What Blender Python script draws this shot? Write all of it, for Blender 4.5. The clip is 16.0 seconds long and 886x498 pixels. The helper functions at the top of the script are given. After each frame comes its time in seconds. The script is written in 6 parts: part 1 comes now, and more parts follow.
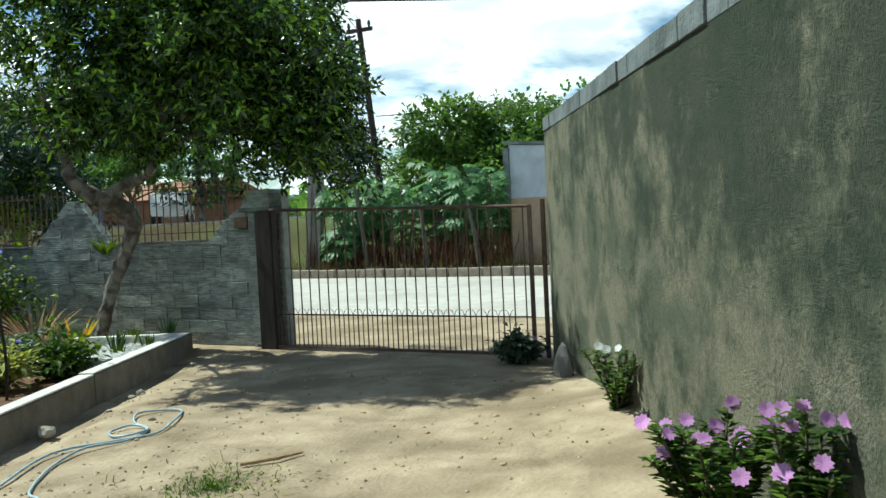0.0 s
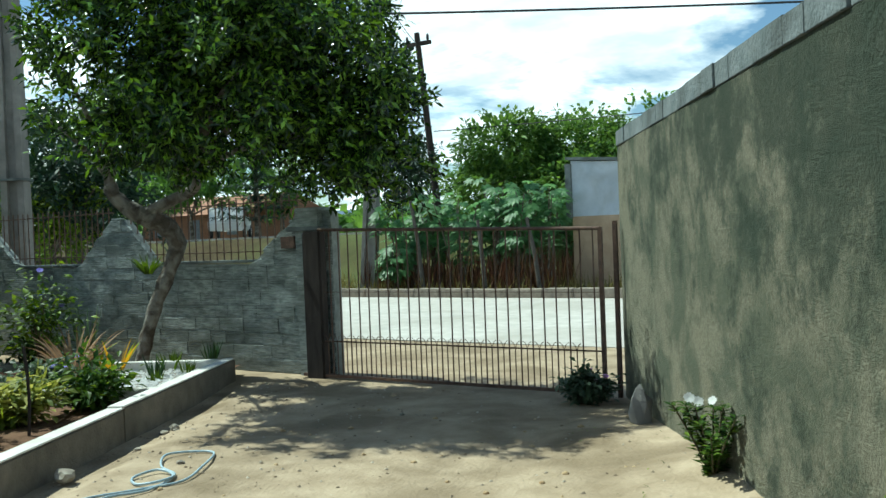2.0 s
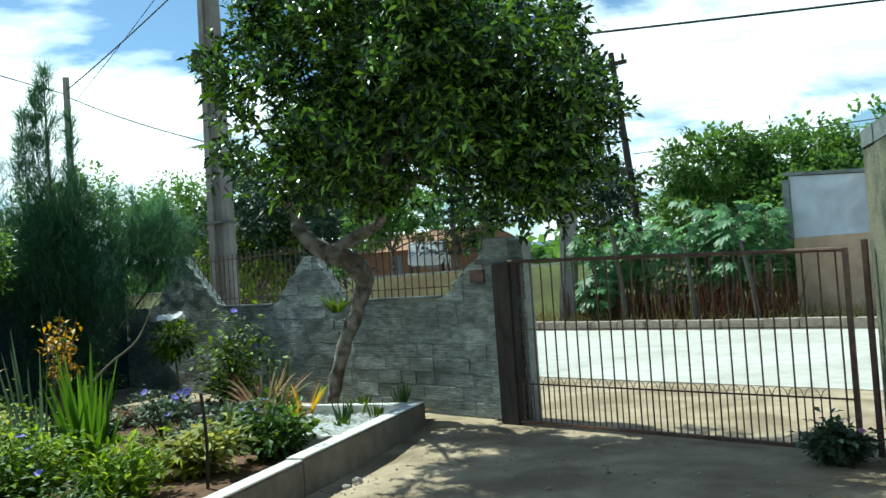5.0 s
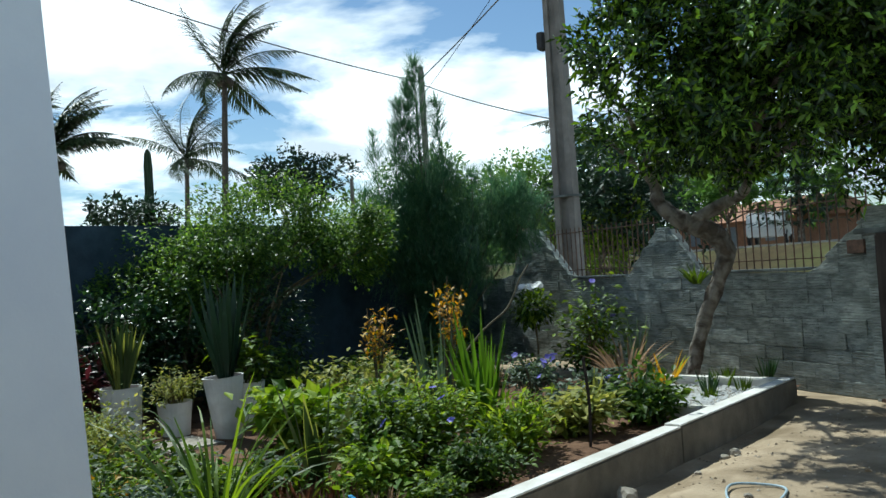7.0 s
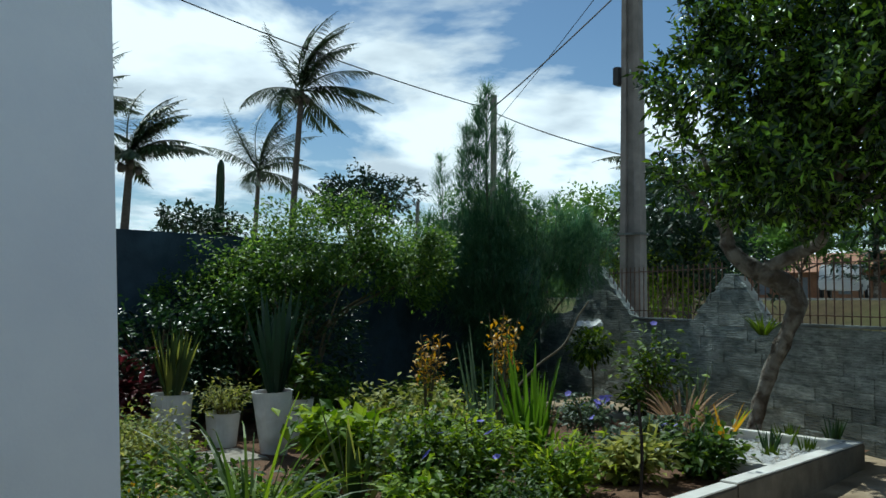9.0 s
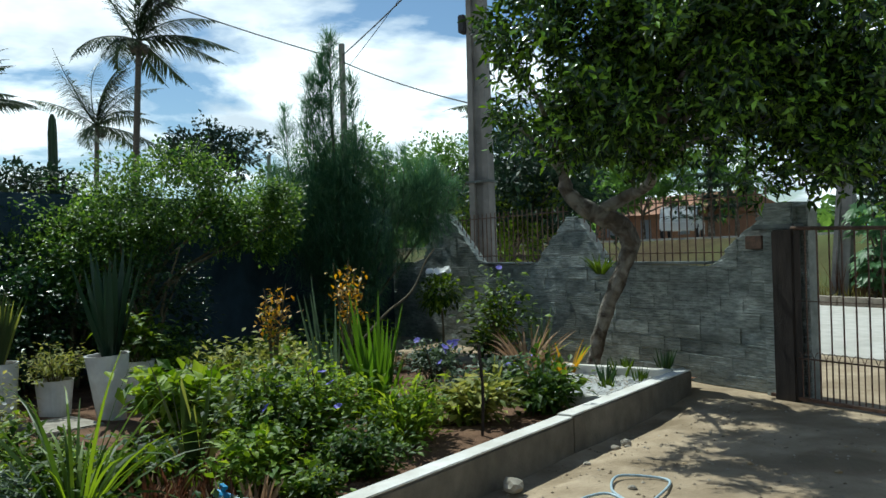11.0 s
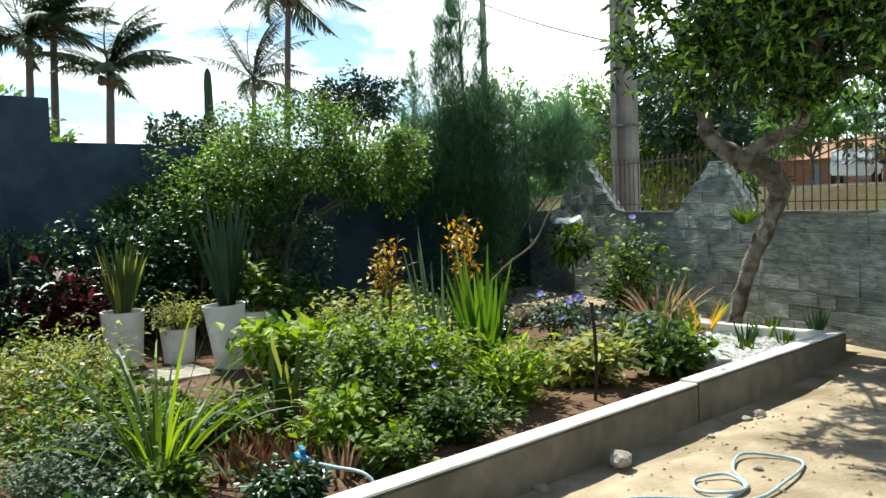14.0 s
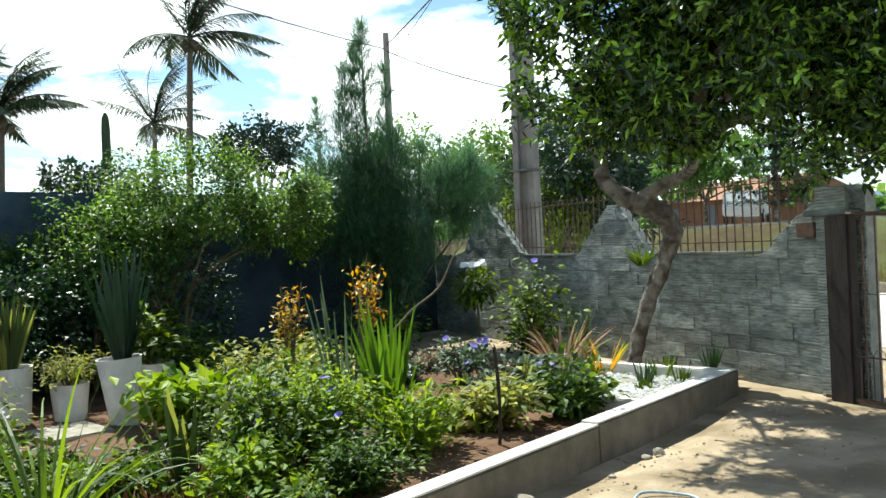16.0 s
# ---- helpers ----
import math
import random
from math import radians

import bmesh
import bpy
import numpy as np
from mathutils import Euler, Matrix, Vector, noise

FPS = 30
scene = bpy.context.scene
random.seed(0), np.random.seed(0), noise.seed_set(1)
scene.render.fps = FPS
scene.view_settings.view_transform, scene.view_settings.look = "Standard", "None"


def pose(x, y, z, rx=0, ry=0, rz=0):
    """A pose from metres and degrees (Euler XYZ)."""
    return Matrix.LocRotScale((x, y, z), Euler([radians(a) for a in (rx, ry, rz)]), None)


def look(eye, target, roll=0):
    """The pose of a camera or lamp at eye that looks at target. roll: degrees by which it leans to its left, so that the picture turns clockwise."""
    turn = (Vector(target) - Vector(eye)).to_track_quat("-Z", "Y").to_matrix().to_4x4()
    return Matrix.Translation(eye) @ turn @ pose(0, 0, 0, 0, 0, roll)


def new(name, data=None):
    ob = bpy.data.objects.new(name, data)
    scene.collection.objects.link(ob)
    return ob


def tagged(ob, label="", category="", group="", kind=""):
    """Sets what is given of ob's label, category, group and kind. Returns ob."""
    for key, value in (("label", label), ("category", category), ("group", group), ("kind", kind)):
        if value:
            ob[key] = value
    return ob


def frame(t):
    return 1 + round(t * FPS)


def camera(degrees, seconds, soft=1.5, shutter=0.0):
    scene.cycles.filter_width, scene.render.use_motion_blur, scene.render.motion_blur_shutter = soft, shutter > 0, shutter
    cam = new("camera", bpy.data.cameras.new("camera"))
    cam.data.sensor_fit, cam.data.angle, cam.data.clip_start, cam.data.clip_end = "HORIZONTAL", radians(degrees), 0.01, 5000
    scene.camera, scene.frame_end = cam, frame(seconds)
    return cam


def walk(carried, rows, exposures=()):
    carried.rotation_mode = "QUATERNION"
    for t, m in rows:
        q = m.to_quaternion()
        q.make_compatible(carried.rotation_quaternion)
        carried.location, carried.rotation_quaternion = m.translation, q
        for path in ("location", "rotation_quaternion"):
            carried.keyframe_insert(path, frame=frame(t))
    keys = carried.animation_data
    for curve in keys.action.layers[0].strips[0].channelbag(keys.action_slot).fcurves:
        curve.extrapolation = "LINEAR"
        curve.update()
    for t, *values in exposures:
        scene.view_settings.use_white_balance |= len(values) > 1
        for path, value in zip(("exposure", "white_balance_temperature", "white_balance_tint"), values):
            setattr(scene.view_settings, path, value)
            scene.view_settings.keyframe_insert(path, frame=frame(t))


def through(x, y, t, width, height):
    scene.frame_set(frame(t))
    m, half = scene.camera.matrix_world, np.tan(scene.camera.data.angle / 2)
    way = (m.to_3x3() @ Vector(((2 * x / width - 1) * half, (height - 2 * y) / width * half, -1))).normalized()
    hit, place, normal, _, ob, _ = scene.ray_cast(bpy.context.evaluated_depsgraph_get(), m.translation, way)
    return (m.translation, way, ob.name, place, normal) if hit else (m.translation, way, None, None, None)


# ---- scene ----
cam = camera(54.6, 16.0)
PATH = [
    (0, (4.952, 0.069, 1.418), (4.04, 1.847, 1.342), -2.8),
    (0.5, (4.83, 0.221, 1.441), (3.972, 2.028, 1.456), -1.9),
    (1, (4.682, 0.335, 1.421), (3.776, 2.118, 1.429), -3.0),
    (1.5, (4.603, 0.516, 1.43), (3.681, 2.291, 1.382), -3.8),
    (2, (4.59, 0.703, 1.48), (3.563, 2.419, 1.446), -2.3),
    (2.5, (4.543, 0.787, 1.457), (3.474, 2.477, 1.399), -2.9),
    (3, (4.375, 0.901, 1.486), (3.405, 2.648, 1.549), -4.0),
    (3.2, (4.33, 0.892, 1.449), (3.375, 2.65, 1.476), -3.9),
    (5.3, (4.135, 1.447, 1.49), (2.693, 2.828, 1.599), -3.8),
    (5.5, (4.129, 1.452, 1.492), (2.671, 2.814, 1.638), -3.6),
    (6, (4.065, 1.299, 1.494), (2.547, 2.595, 1.613), -3.6),
    (6.5, (4.085, 1.061, 1.482), (2.383, 2.109, 1.552), -4.5),
    (7, (4.072, 0.961, 1.488), (2.255, 1.794, 1.539), -3.8),
    (7.5, (3.996, 1.012, 1.489), (2.125, 1.719, 1.544), -2.7),
    (8, (3.995, 1.003, 1.497), (2.111, 1.671, 1.553), -0.9),
    (8.5, (3.985, 1.002, 1.498), (2.096, 1.655, 1.581), -0.2),
    (9, (3.978, 1.032, 1.509), (2.108, 1.731, 1.626), 0.5),
    (9.5, (3.993, 1.047, 1.516), (2.144, 1.798, 1.639), -0.8),
    (10, (4.009, 1.039, 1.509), (2.187, 1.857, 1.615), -2.8),
    (10.2, (4.013, 1.082, 1.495), (2.233, 1.991, 1.573), -2.8),
    (12.3, (3.862, 1.485, 1.458), (2.14, 2.503, 1.438), -1.4),
    (12.5, (3.825, 1.579, 1.446), (2.041, 2.482, 1.404), -2.6),
    (13, (3.738, 1.625, 1.454), (1.865, 2.317, 1.343), -1.8),
    (13.5, (3.739, 1.723, 1.473), (1.852, 2.375, 1.346), -0.9),
    (14, (3.746, 1.701, 1.479), (1.861, 2.361, 1.372), -2.0),
    (14.5, (3.752, 1.726, 1.473), (1.873, 2.404, 1.386), -2.1),
    (15, (3.748, 1.729, 1.479), (1.893, 2.476, 1.41), -1.7),
    (15.5, (3.75, 1.723, 1.492), (1.913, 2.512, 1.446), -1.3),
    (16, (3.775, 1.74, 1.501), (1.97, 2.6, 1.486), -2.7),
]
walk(cam, [(t, look(eye, target, roll)) for t, eye, target, roll in PATH],
     [(0.0, 0.4, 5850, -9), (0.5, 0.46, 5750, -12), (1.5, 0.38, 5700, -12), (3.2, 0.42, 5600, -13), (5.3, 0.6, 5600, -11), (6.5, 0.3, 5700, -3), (8.0, -0.08, 5600, -3), (9.0, -0.26, 5600, -5), (10.2, -0.36, 5550, -5), (12.3, 0.9, 6200, 0), (14.5, 0.95, 6250, 0), (16.0, 1.0, 6200, -1)])

# ---- light ----
world = bpy.data.worlds.new("sky")
scene.world = world
world.use_nodes = True
SUN_EL, SUN_AZ = 54.5, 267.0      # degrees; azimuth clockwise from +y


def build_sky():
    nt = world.node_tree
    nt.nodes.clear()
    out = nt.nodes.new("ShaderNodeOutputWorld")
    bg = nt.nodes.new("ShaderNodeBackground")
    sky = nt.nodes.new("ShaderNodeTexSky")
    sky.sky_type = "NISHITA"
    sky.sun_disc = False
    sky.sun_elevation = radians(SUN_EL)
    sky.sun_rotation = radians(SUN_AZ)
    sky.dust_density = 0.25
    sky.ozone_density = 2.0
    tc = nt.nodes.new("ShaderNodeTexCoord")
    # clouds: noise on a flat layer seen in perspective
    sep = nt.nodes.new("ShaderNodeSeparateXYZ")
    nt.links.new(tc.outputs["Generated"], sep.inputs[0])
    zz = nt.nodes.new("ShaderNodeMath"); zz.operation = "MAXIMUM"; zz.inputs[1].default_value = 0.0
    nt.links.new(sep.outputs[2], zz.inputs[0])
    za = nt.nodes.new("ShaderNodeMath"); za.operation = "ADD"; za.inputs[1].default_value = 0.16
    nt.links.new(zz.outputs[0], za.inputs[0])
    dv = nt.nodes.new("ShaderNodeVectorMath"); dv.operation = "DIVIDE"
    cmb = nt.nodes.new("ShaderNodeCombineXYZ")
    for i in range(3):
        nt.links.new(za.outputs[0], cmb.inputs[i])
    nt.links.new(tc.outputs["Generated"], dv.inputs[0])
    nt.links.new(cmb.outputs[0], dv.inputs[1])
    n1 = nt.nodes.new("ShaderNodeTexNoise")
    n1.inputs["Scale"].default_value = 1.15
    n1.inputs["Detail"].default_value = 7.0
    n1.inputs["Roughness"].default_value = 0.55
    n1.inputs["Distortion"].default_value = 0.25
    nt.links.new(dv.outputs[0], n1.inputs["Vector"])
    cover = nt.nodes.new("ShaderNodeValToRGB")
    cover.color_ramp.elements[0].position = 0.45
    cover.color_ramp.elements[1].position = 0.54
    nt.links.new(n1.outputs[0], cover.inputs[0])
    # grey undersides at a larger scale
    n2 = nt.nodes.new("ShaderNodeTexNoise")
    n2.inputs["Scale"].default_value = 2.6
    n2.inputs["Detail"].default_value = 5.0
    nt.links.new(dv.outputs[0], n2.inputs["Vector"])
    shade = nt.nodes.new("ShaderNodeValToRGB")
    shade.color_ramp.elements[0].position = 0.38
    shade.color_ramp.elements[0].color = (9.4, 9.8, 10.5, 1)
    shade.color_ramp.elements[1].position = 0.58
    shade.color_ramp.elements[1].color = (15.6, 15.7, 15.8, 1)
    nt.links.new(n2.outputs[0], shade.inputs[0])
    # broken cloud thins out overhead
    thin = nt.nodes.new("ShaderNodeMapRange")
    thin.inputs[1].default_value, thin.inputs[2].default_value = 0.38, 0.62
    thin.inputs[3].default_value, thin.inputs[4].default_value = 1.0, 0.0
    nt.links.new(zz.outputs[0], thin.inputs[0])
    amount = nt.nodes.new("ShaderNodeMath"); amount.operation = "MULTIPLY"
    nt.links.new(cover.outputs[0], amount.inputs[0])
    nt.links.new(thin.outputs[0], amount.inputs[1])
    mix = nt.nodes.new("ShaderNodeMix"); mix.data_type = "RGBA"
    nt.links.new(amount.outputs[0], mix.inputs["Factor"])
    haze = nt.nodes.new("ShaderNodeVectorMath"); haze.operation = "SCALE"
    haze.inputs["Scale"].default_value = 1.05
    nt.links.new(sky.outputs[0], haze.inputs[0])
    nt.links.new(haze.outputs[0], mix.inputs["A"])
    nt.links.new(shade.outputs[0], mix.inputs["B"])
    nt.links.new(mix.outputs["Result"], bg.inputs[0])
    bg.inputs[1].default_value = 0.08
    nt.links.new(bg.outputs[0], out.inputs[0])


build_sky()
sun = new("sun", bpy.data.lights.new("sun", "SUN"))
sun.data.energy = 5.0
sun.data.angle = radians(0.6)
sun.data.color = (1.0, 0.95, 0.86)
_a, _e = radians(SUN_AZ), radians(SUN_EL)
sun.matrix_world = look((math.sin(_a) * math.cos(_e) * 50, math.cos(_a) * math.cos(_e) * 50, math.sin(_e) * 50), (0, 0, 0))


# ---- materials ----
def mat(name, low, high, scale=6.0, rough=0.85, bump=0.2, fine=60.0, stain=None, stain_scale=0.8, stain_amount=0.5, metal=0.0, spec=0.4, per_object=0.0, stretch=(1, 1, 1), translucent=0.0):
    """Two colours mixed by grain, optional stains at a large scale, and relief."""
    m = bpy.data.materials.new(name)
    m.use_nodes = True
    nt = m.node_tree
    b = nt.nodes["Principled BSDF"]
    tc = nt.nodes.new("ShaderNodeTexCoord")
    mp = nt.nodes.new("ShaderNodeMapping")
    mp.inputs["Scale"].default_value = stretch
    geo = nt.nodes.new("ShaderNodeNewGeometry")
    nt.links.new(geo.outputs["Position"], mp.inputs[0])
    n = nt.nodes.new("ShaderNodeTexNoise")
    n.inputs["Scale"].default_value = scale
    n.inputs["Detail"].default_value = 6
    n.inputs["Roughness"].default_value = 0.6
    nt.links.new(mp.outputs[0], n.inputs["Vector"])
    r = nt.nodes.new("ShaderNodeValToRGB")
    r.color_ramp.elements[0].position, r.color_ramp.elements[1].position = 0.33, 0.67
    r.color_ramp.elements[0].color = (*low, 1)
    r.color_ramp.elements[1].color = (*high, 1)
    nt.links.new(n.outputs[0], r.inputs[0])
    col = r.outputs[0]
    if stain:
        s = nt.nodes.new("ShaderNodeTexNoise")
        s.inputs["Scale"].default_value = stain_scale
        s.inputs["Detail"].default_value = 5
        s.inputs["Distortion"].default_value = 0.6
        nt.links.new(mp.outputs[0], s.inputs["Vector"])
        sr = nt.nodes.new("ShaderNodeMapRange")
        sr.inputs[1].default_value, sr.inputs[2].default_value = 0.42, 0.66
        sr.inputs[4].default_value = stain_amount
        nt.links.new(s.outputs[0], sr.inputs[0])
        mx = nt.nodes.new("ShaderNodeMix"); mx.data_type = "RGBA"
        nt.links.new(sr.outputs[0], mx.inputs["Factor"])
        nt.links.new(col, mx.inputs["A"])
        mx.inputs["B"].default_value = (*stain, 1)
        col = mx.outputs["Result"]
    if per_object:
        oi = nt.nodes.new("ShaderNodeObjectInfo")
        mr = nt.nodes.new("ShaderNodeMapRange")
        mr.inputs[3].default_value, mr.inputs[4].default_value = 1 - per_object, 1 + per_object
        nt.links.new(oi.outputs["Random"], mr.inputs[0])
        hs = nt.nodes.new("ShaderNodeHueSaturation")
        nt.links.new(mr.outputs[0], hs.inputs["Value"])
        nt.links.new(col, hs.inputs["Color"])
        col = hs.outputs[0]
    nt.links.new(col, b.inputs["Base Color"])
    b.inputs["Roughness"].default_value = rough
    b.inputs["Metallic"].default_value = metal
    b.inputs["Specular IOR Level"].default_value = spec
    if bump:
        f = nt.nodes.new("ShaderNodeTexNoise")
        f.inputs["Scale"].default_value = fine
        f.inputs["Detail"].default_value = 5
        nt.links.new(mp.outputs[0], f.inputs["Vector"])
        bp = nt.nodes.new("ShaderNodeBump")
        bp.inputs["Strength"].default_value = bump
        bp.inputs["Distance"].default_value = 0.02
        nt.links.new(f.outputs[0], bp.inputs["Height"])
        nt.links.new(bp.outputs[0], b.inputs["Normal"])
    return m


def leaf_mat(name, dark, light, rough=0.5, through=0.4, spec=0.3, glow=1.7, old=0.32):
    """Foliage: colour varied leaf by leaf, with light passing through the blades."""
    m = bpy.data.materials.new(name)
    m.use_nodes = True
    nt = m.node_tree
    b = nt.nodes["Principled BSDF"]
    geo = nt.nodes.new("ShaderNodeNewGeometry")
    r = nt.nodes.new("ShaderNodeValToRGB")
    r.color_ramp.elements[0].color = (*dark, 1)
    r.color_ramp.elements[1].color = (*light, 1)
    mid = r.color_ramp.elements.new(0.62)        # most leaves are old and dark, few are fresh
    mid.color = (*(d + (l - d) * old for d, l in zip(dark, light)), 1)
    nt.links.new(geo.outputs["Random Per Island"], r.inputs[0])
    n = nt.nodes.new("ShaderNodeTexNoise")
    n.inputs["Scale"].default_value = 3.0
    nt.links.new(geo.outputs["Position"], n.inputs["Vector"])
    hs = nt.nodes.new("ShaderNodeHueSaturation")
    mr = nt.nodes.new("ShaderNodeMapRange")
    mr.inputs[3].default_value, mr.inputs[4].default_value = 0.6, 1.4
    nt.links.new(n.outputs[0], mr.inputs[0])
    nt.links.new(mr.outputs[0], hs.inputs["Value"])
    nt.links.new(r.outputs[0], hs.inputs["Color"])
    nt.links.new(hs.outputs[0], b.inputs["Base Color"])
    b.inputs["Roughness"].default_value = rough
    b.inputs["Specular IOR Level"].default_value = spec
    warm = nt.nodes.new("ShaderNodeHueSaturation")
    warm.inputs["Hue"].default_value = 0.485
    warm.inputs["Saturation"].default_value = 1.1
    warm.inputs["Value"].default_value = glow
    nt.links.new(hs.outputs[0], warm.inputs["Color"])
    tr = nt.nodes.new("ShaderNodeBsdfTranslucent")
    nt.links.new(warm.outputs[0], tr.inputs[0])
    mx = nt.nodes.new("ShaderNodeMixShader")
    mx.inputs[0].default_value = through
    nt.links.new(b.outputs[0], mx.inputs[1])
    nt.links.new(tr.outputs[0], mx.inputs[2])
    nt.links.new(mx.outputs[0], nt.nodes["Material Output"].inputs[0])
    return m


SAND = mat("sandy_earth", (0.30, 0.232, 0.152), (0.43, 0.343, 0.238), 4, 0.95, 0.6, 30, (0.185, 0.14, 0.088), 1.3, 0.85, spec=0.1)
FIELD = mat("dry_grass_earth", (0.04, 0.032, 0.015), (0.078, 0.058, 0.028), 2.5, 0.95, 0.6, 20, (0.09, 0.115, 0.035), 0.12, 0.8, spec=0.1)
ROAD = mat("pale_concrete_road", (0.41, 0.39, 0.345), (0.53, 0.505, 0.455), 4, 0.9, 0.2, 60, (0.33, 0.30, 0.25), 0.6, 0.55, spec=0.2)
KERB = mat("rough_kerb_stone", (0.22, 0.19, 0.15), (0.36, 0.31, 0.25), 8, 0.9, 0.5, 40, spec=0.2)
RENDERED = bpy.data.materials.new("weathered_cement_render")
# curb cement, toned down for the shade on its drive side
CURBSHADE = mat("shaded_curb_cement", (0.155, 0.14, 0.112), (0.24, 0.215, 0.172), 6, 0.9, 0.6, 50, (0.085, 0.077, 0.06), 1.6, 0.5, spec=0.15)


def build_rendered():
    """Coarse old cement render: sandy grain, mottled damp patches and dark mould, deeper towards the near end and the
    top.
    """
    m = RENDERED
    m.use_nodes = True
    nt = m.node_tree
    b = nt.nodes["Principled BSDF"]
    b.inputs["Roughness"].default_value = 0.95
    b.inputs["Specular IOR Level"].default_value = 0.1
    geo = nt.nodes.new("ShaderNodeNewGeometry")

    def noise_of(scale, detail=6, rough=0.6, distort=0.0):
        n = nt.nodes.new("ShaderNodeTexNoise")
        n.inputs["Scale"].default_value = scale
        n.inputs["Detail"].default_value = detail
        n.inputs["Roughness"].default_value = rough
        n.inputs["Distortion"].default_value = distort
        nt.links.new(geo.outputs["Position"], n.inputs["Vector"])
        return n.outputs[0]

    def ramp(v, lo, hi, a=0.0, c=1.0):
        r = nt.nodes.new("ShaderNodeMapRange")
        r.interpolation_type = "SMOOTHSTEP"
        r.inputs[1].default_value, r.inputs[2].default_value, r.inputs[3].default_value, r.inputs[4].default_value = lo, hi, a, c
        nt.links.new(v, r.inputs[0])
        return r.outputs[0]

    def mix(f, a, c):
        x = nt.nodes.new("ShaderNodeMix")
        x.data_type = "RGBA"
        nt.links.new(f, x.inputs["Factor"])
        for key, val in (("A", a), ("B", c)):
            if isinstance(val, tuple):
                x.inputs[key].default_value = (*val, 1)
            else:
                nt.links.new(val, x.inputs[key])
        return x.outputs["Result"]

    def add(u, v, k=1.0):
        x = nt.nodes.new("ShaderNodeMath")
        x.operation = "MULTIPLY_ADD"
        nt.links.new(v, x.inputs[0])
        x.inputs[1].default_value = k
        nt.links.new(u, x.inputs[2])
        return x.outputs[0]

    grain = mix(ramp(noise_of(60, 4, 0.7), 0.3, 0.7), (0.215, 0.207, 0.148), (0.335, 0.32, 0.232))
    patches = mix(ramp(noise_of(2.0, 8, 0.62, 0.4), 0.42, 0.64, 0.0, 0.8), grain, (0.115, 0.135, 0.095))
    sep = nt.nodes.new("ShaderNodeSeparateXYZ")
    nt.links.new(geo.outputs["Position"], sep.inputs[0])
    # ramps by position: the dark tone deepens towards the near end and the top
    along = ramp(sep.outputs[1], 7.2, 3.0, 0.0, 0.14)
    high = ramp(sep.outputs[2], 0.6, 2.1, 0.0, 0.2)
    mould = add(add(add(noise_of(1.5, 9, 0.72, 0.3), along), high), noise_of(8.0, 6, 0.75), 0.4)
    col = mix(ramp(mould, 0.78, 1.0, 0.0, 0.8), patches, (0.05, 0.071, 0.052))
    specks = mix(ramp(noise_of(26, 4, 0.7), 0.60, 0.74, 0.0, 0.6), col, (0.04, 0.045, 0.035))
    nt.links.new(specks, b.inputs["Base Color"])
    bp = nt.nodes.new("ShaderNodeBump")
    bp.inputs["Strength"].default_value = 1.0
    bp.inputs["Distance"].default_value = 0.05
    nt.links.new(add(noise_of(55, 6, 0.7), noise_of(15, 6, 0.7), 1.0), bp.inputs["Height"])
    nt.links.new(bp.outputs[0], b.inputs["Normal"])


build_rendered()
COPING = mat("grey_coping", (0.12, 0.14, 0.14), (0.19, 0.212, 0.212), 7, 0.9, 0.5, 40, (0.05, 0.055, 0.05), 3.0, 0.6, spec=0.2)
BLOCK = mat("grey_concrete_block", (0.17, 0.195, 0.18), (0.43, 0.465, 0.44), 11, 0.95, 1.0, 45, (0.13, 0.148, 0.135), 1.5, 0.8, per_object=0.10, spec=0.15, stretch=(0.8, 0.8, 2.6))


def groove(m, period, depth):
    """Adds fine horizontal scoring to a material's relief."""
    nt = m.node_tree
    geo = nt.nodes.new("ShaderNodeNewGeometry")
    w = nt.nodes.new("ShaderNodeTexWave")
    w.bands_direction = "Z"
    w.inputs["Scale"].default_value = 2 * math.pi / (20 * period)
    w.inputs["Distortion"].default_value = 2.5
    w.inputs["Detail"].default_value = 3
    w.inputs["Detail Scale"].default_value = 0.6
    nt.links.new(geo.outputs["Position"], w.inputs["Vector"])
    bp = nt.nodes.new("ShaderNodeBump")
    bp.inputs["Strength"].default_value = 0.8
    bp.inputs["Distance"].default_value = depth
    nt.links.new(w.outputs["Fac"], bp.inputs["Height"])
    b = nt.nodes["Principled BSDF"]
    nt.links.new(b.inputs["Normal"].links[0].from_socket, bp.inputs["Normal"])
    nt.links.new(bp.outputs[0], b.inputs["Normal"])


groove(BLOCK, 0.028, 0.006)
MORTAR = mat("grey_mortar", (0.21, 0.23, 0.215), (0.36, 0.385, 0.36), 10, 0.95, 0.8, 70, (0.15, 0.155, 0.14), 1.2, 0.6, spec=0.1)
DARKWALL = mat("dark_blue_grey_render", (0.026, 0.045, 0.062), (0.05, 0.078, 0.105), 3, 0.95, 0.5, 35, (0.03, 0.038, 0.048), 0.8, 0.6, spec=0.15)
WHITE = mat("white_wall_paint", (0.68, 0.75, 0.86), (0.74, 0.81, 0.90), 3, 0.7, 0.12, 80, (0.62, 0.68, 0.78), 0.5, 0.4, spec=0.3)
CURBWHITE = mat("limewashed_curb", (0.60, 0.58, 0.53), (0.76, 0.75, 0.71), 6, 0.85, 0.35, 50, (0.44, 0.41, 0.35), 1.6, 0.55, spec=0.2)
RUST = mat("rusty_iron", (0.075, 0.05, 0.038), (0.165, 0.10, 0.07), 18, 0.7, 0.3, 90, metal=0.35)
OLDWOOD = mat("weathered_dark_wood", (0.022, 0.018, 0.016), (0.052, 0.041, 0.035), 5, 0.85, 0.6, 40, stretch=(3, 3, 0.5), spec=0.2)
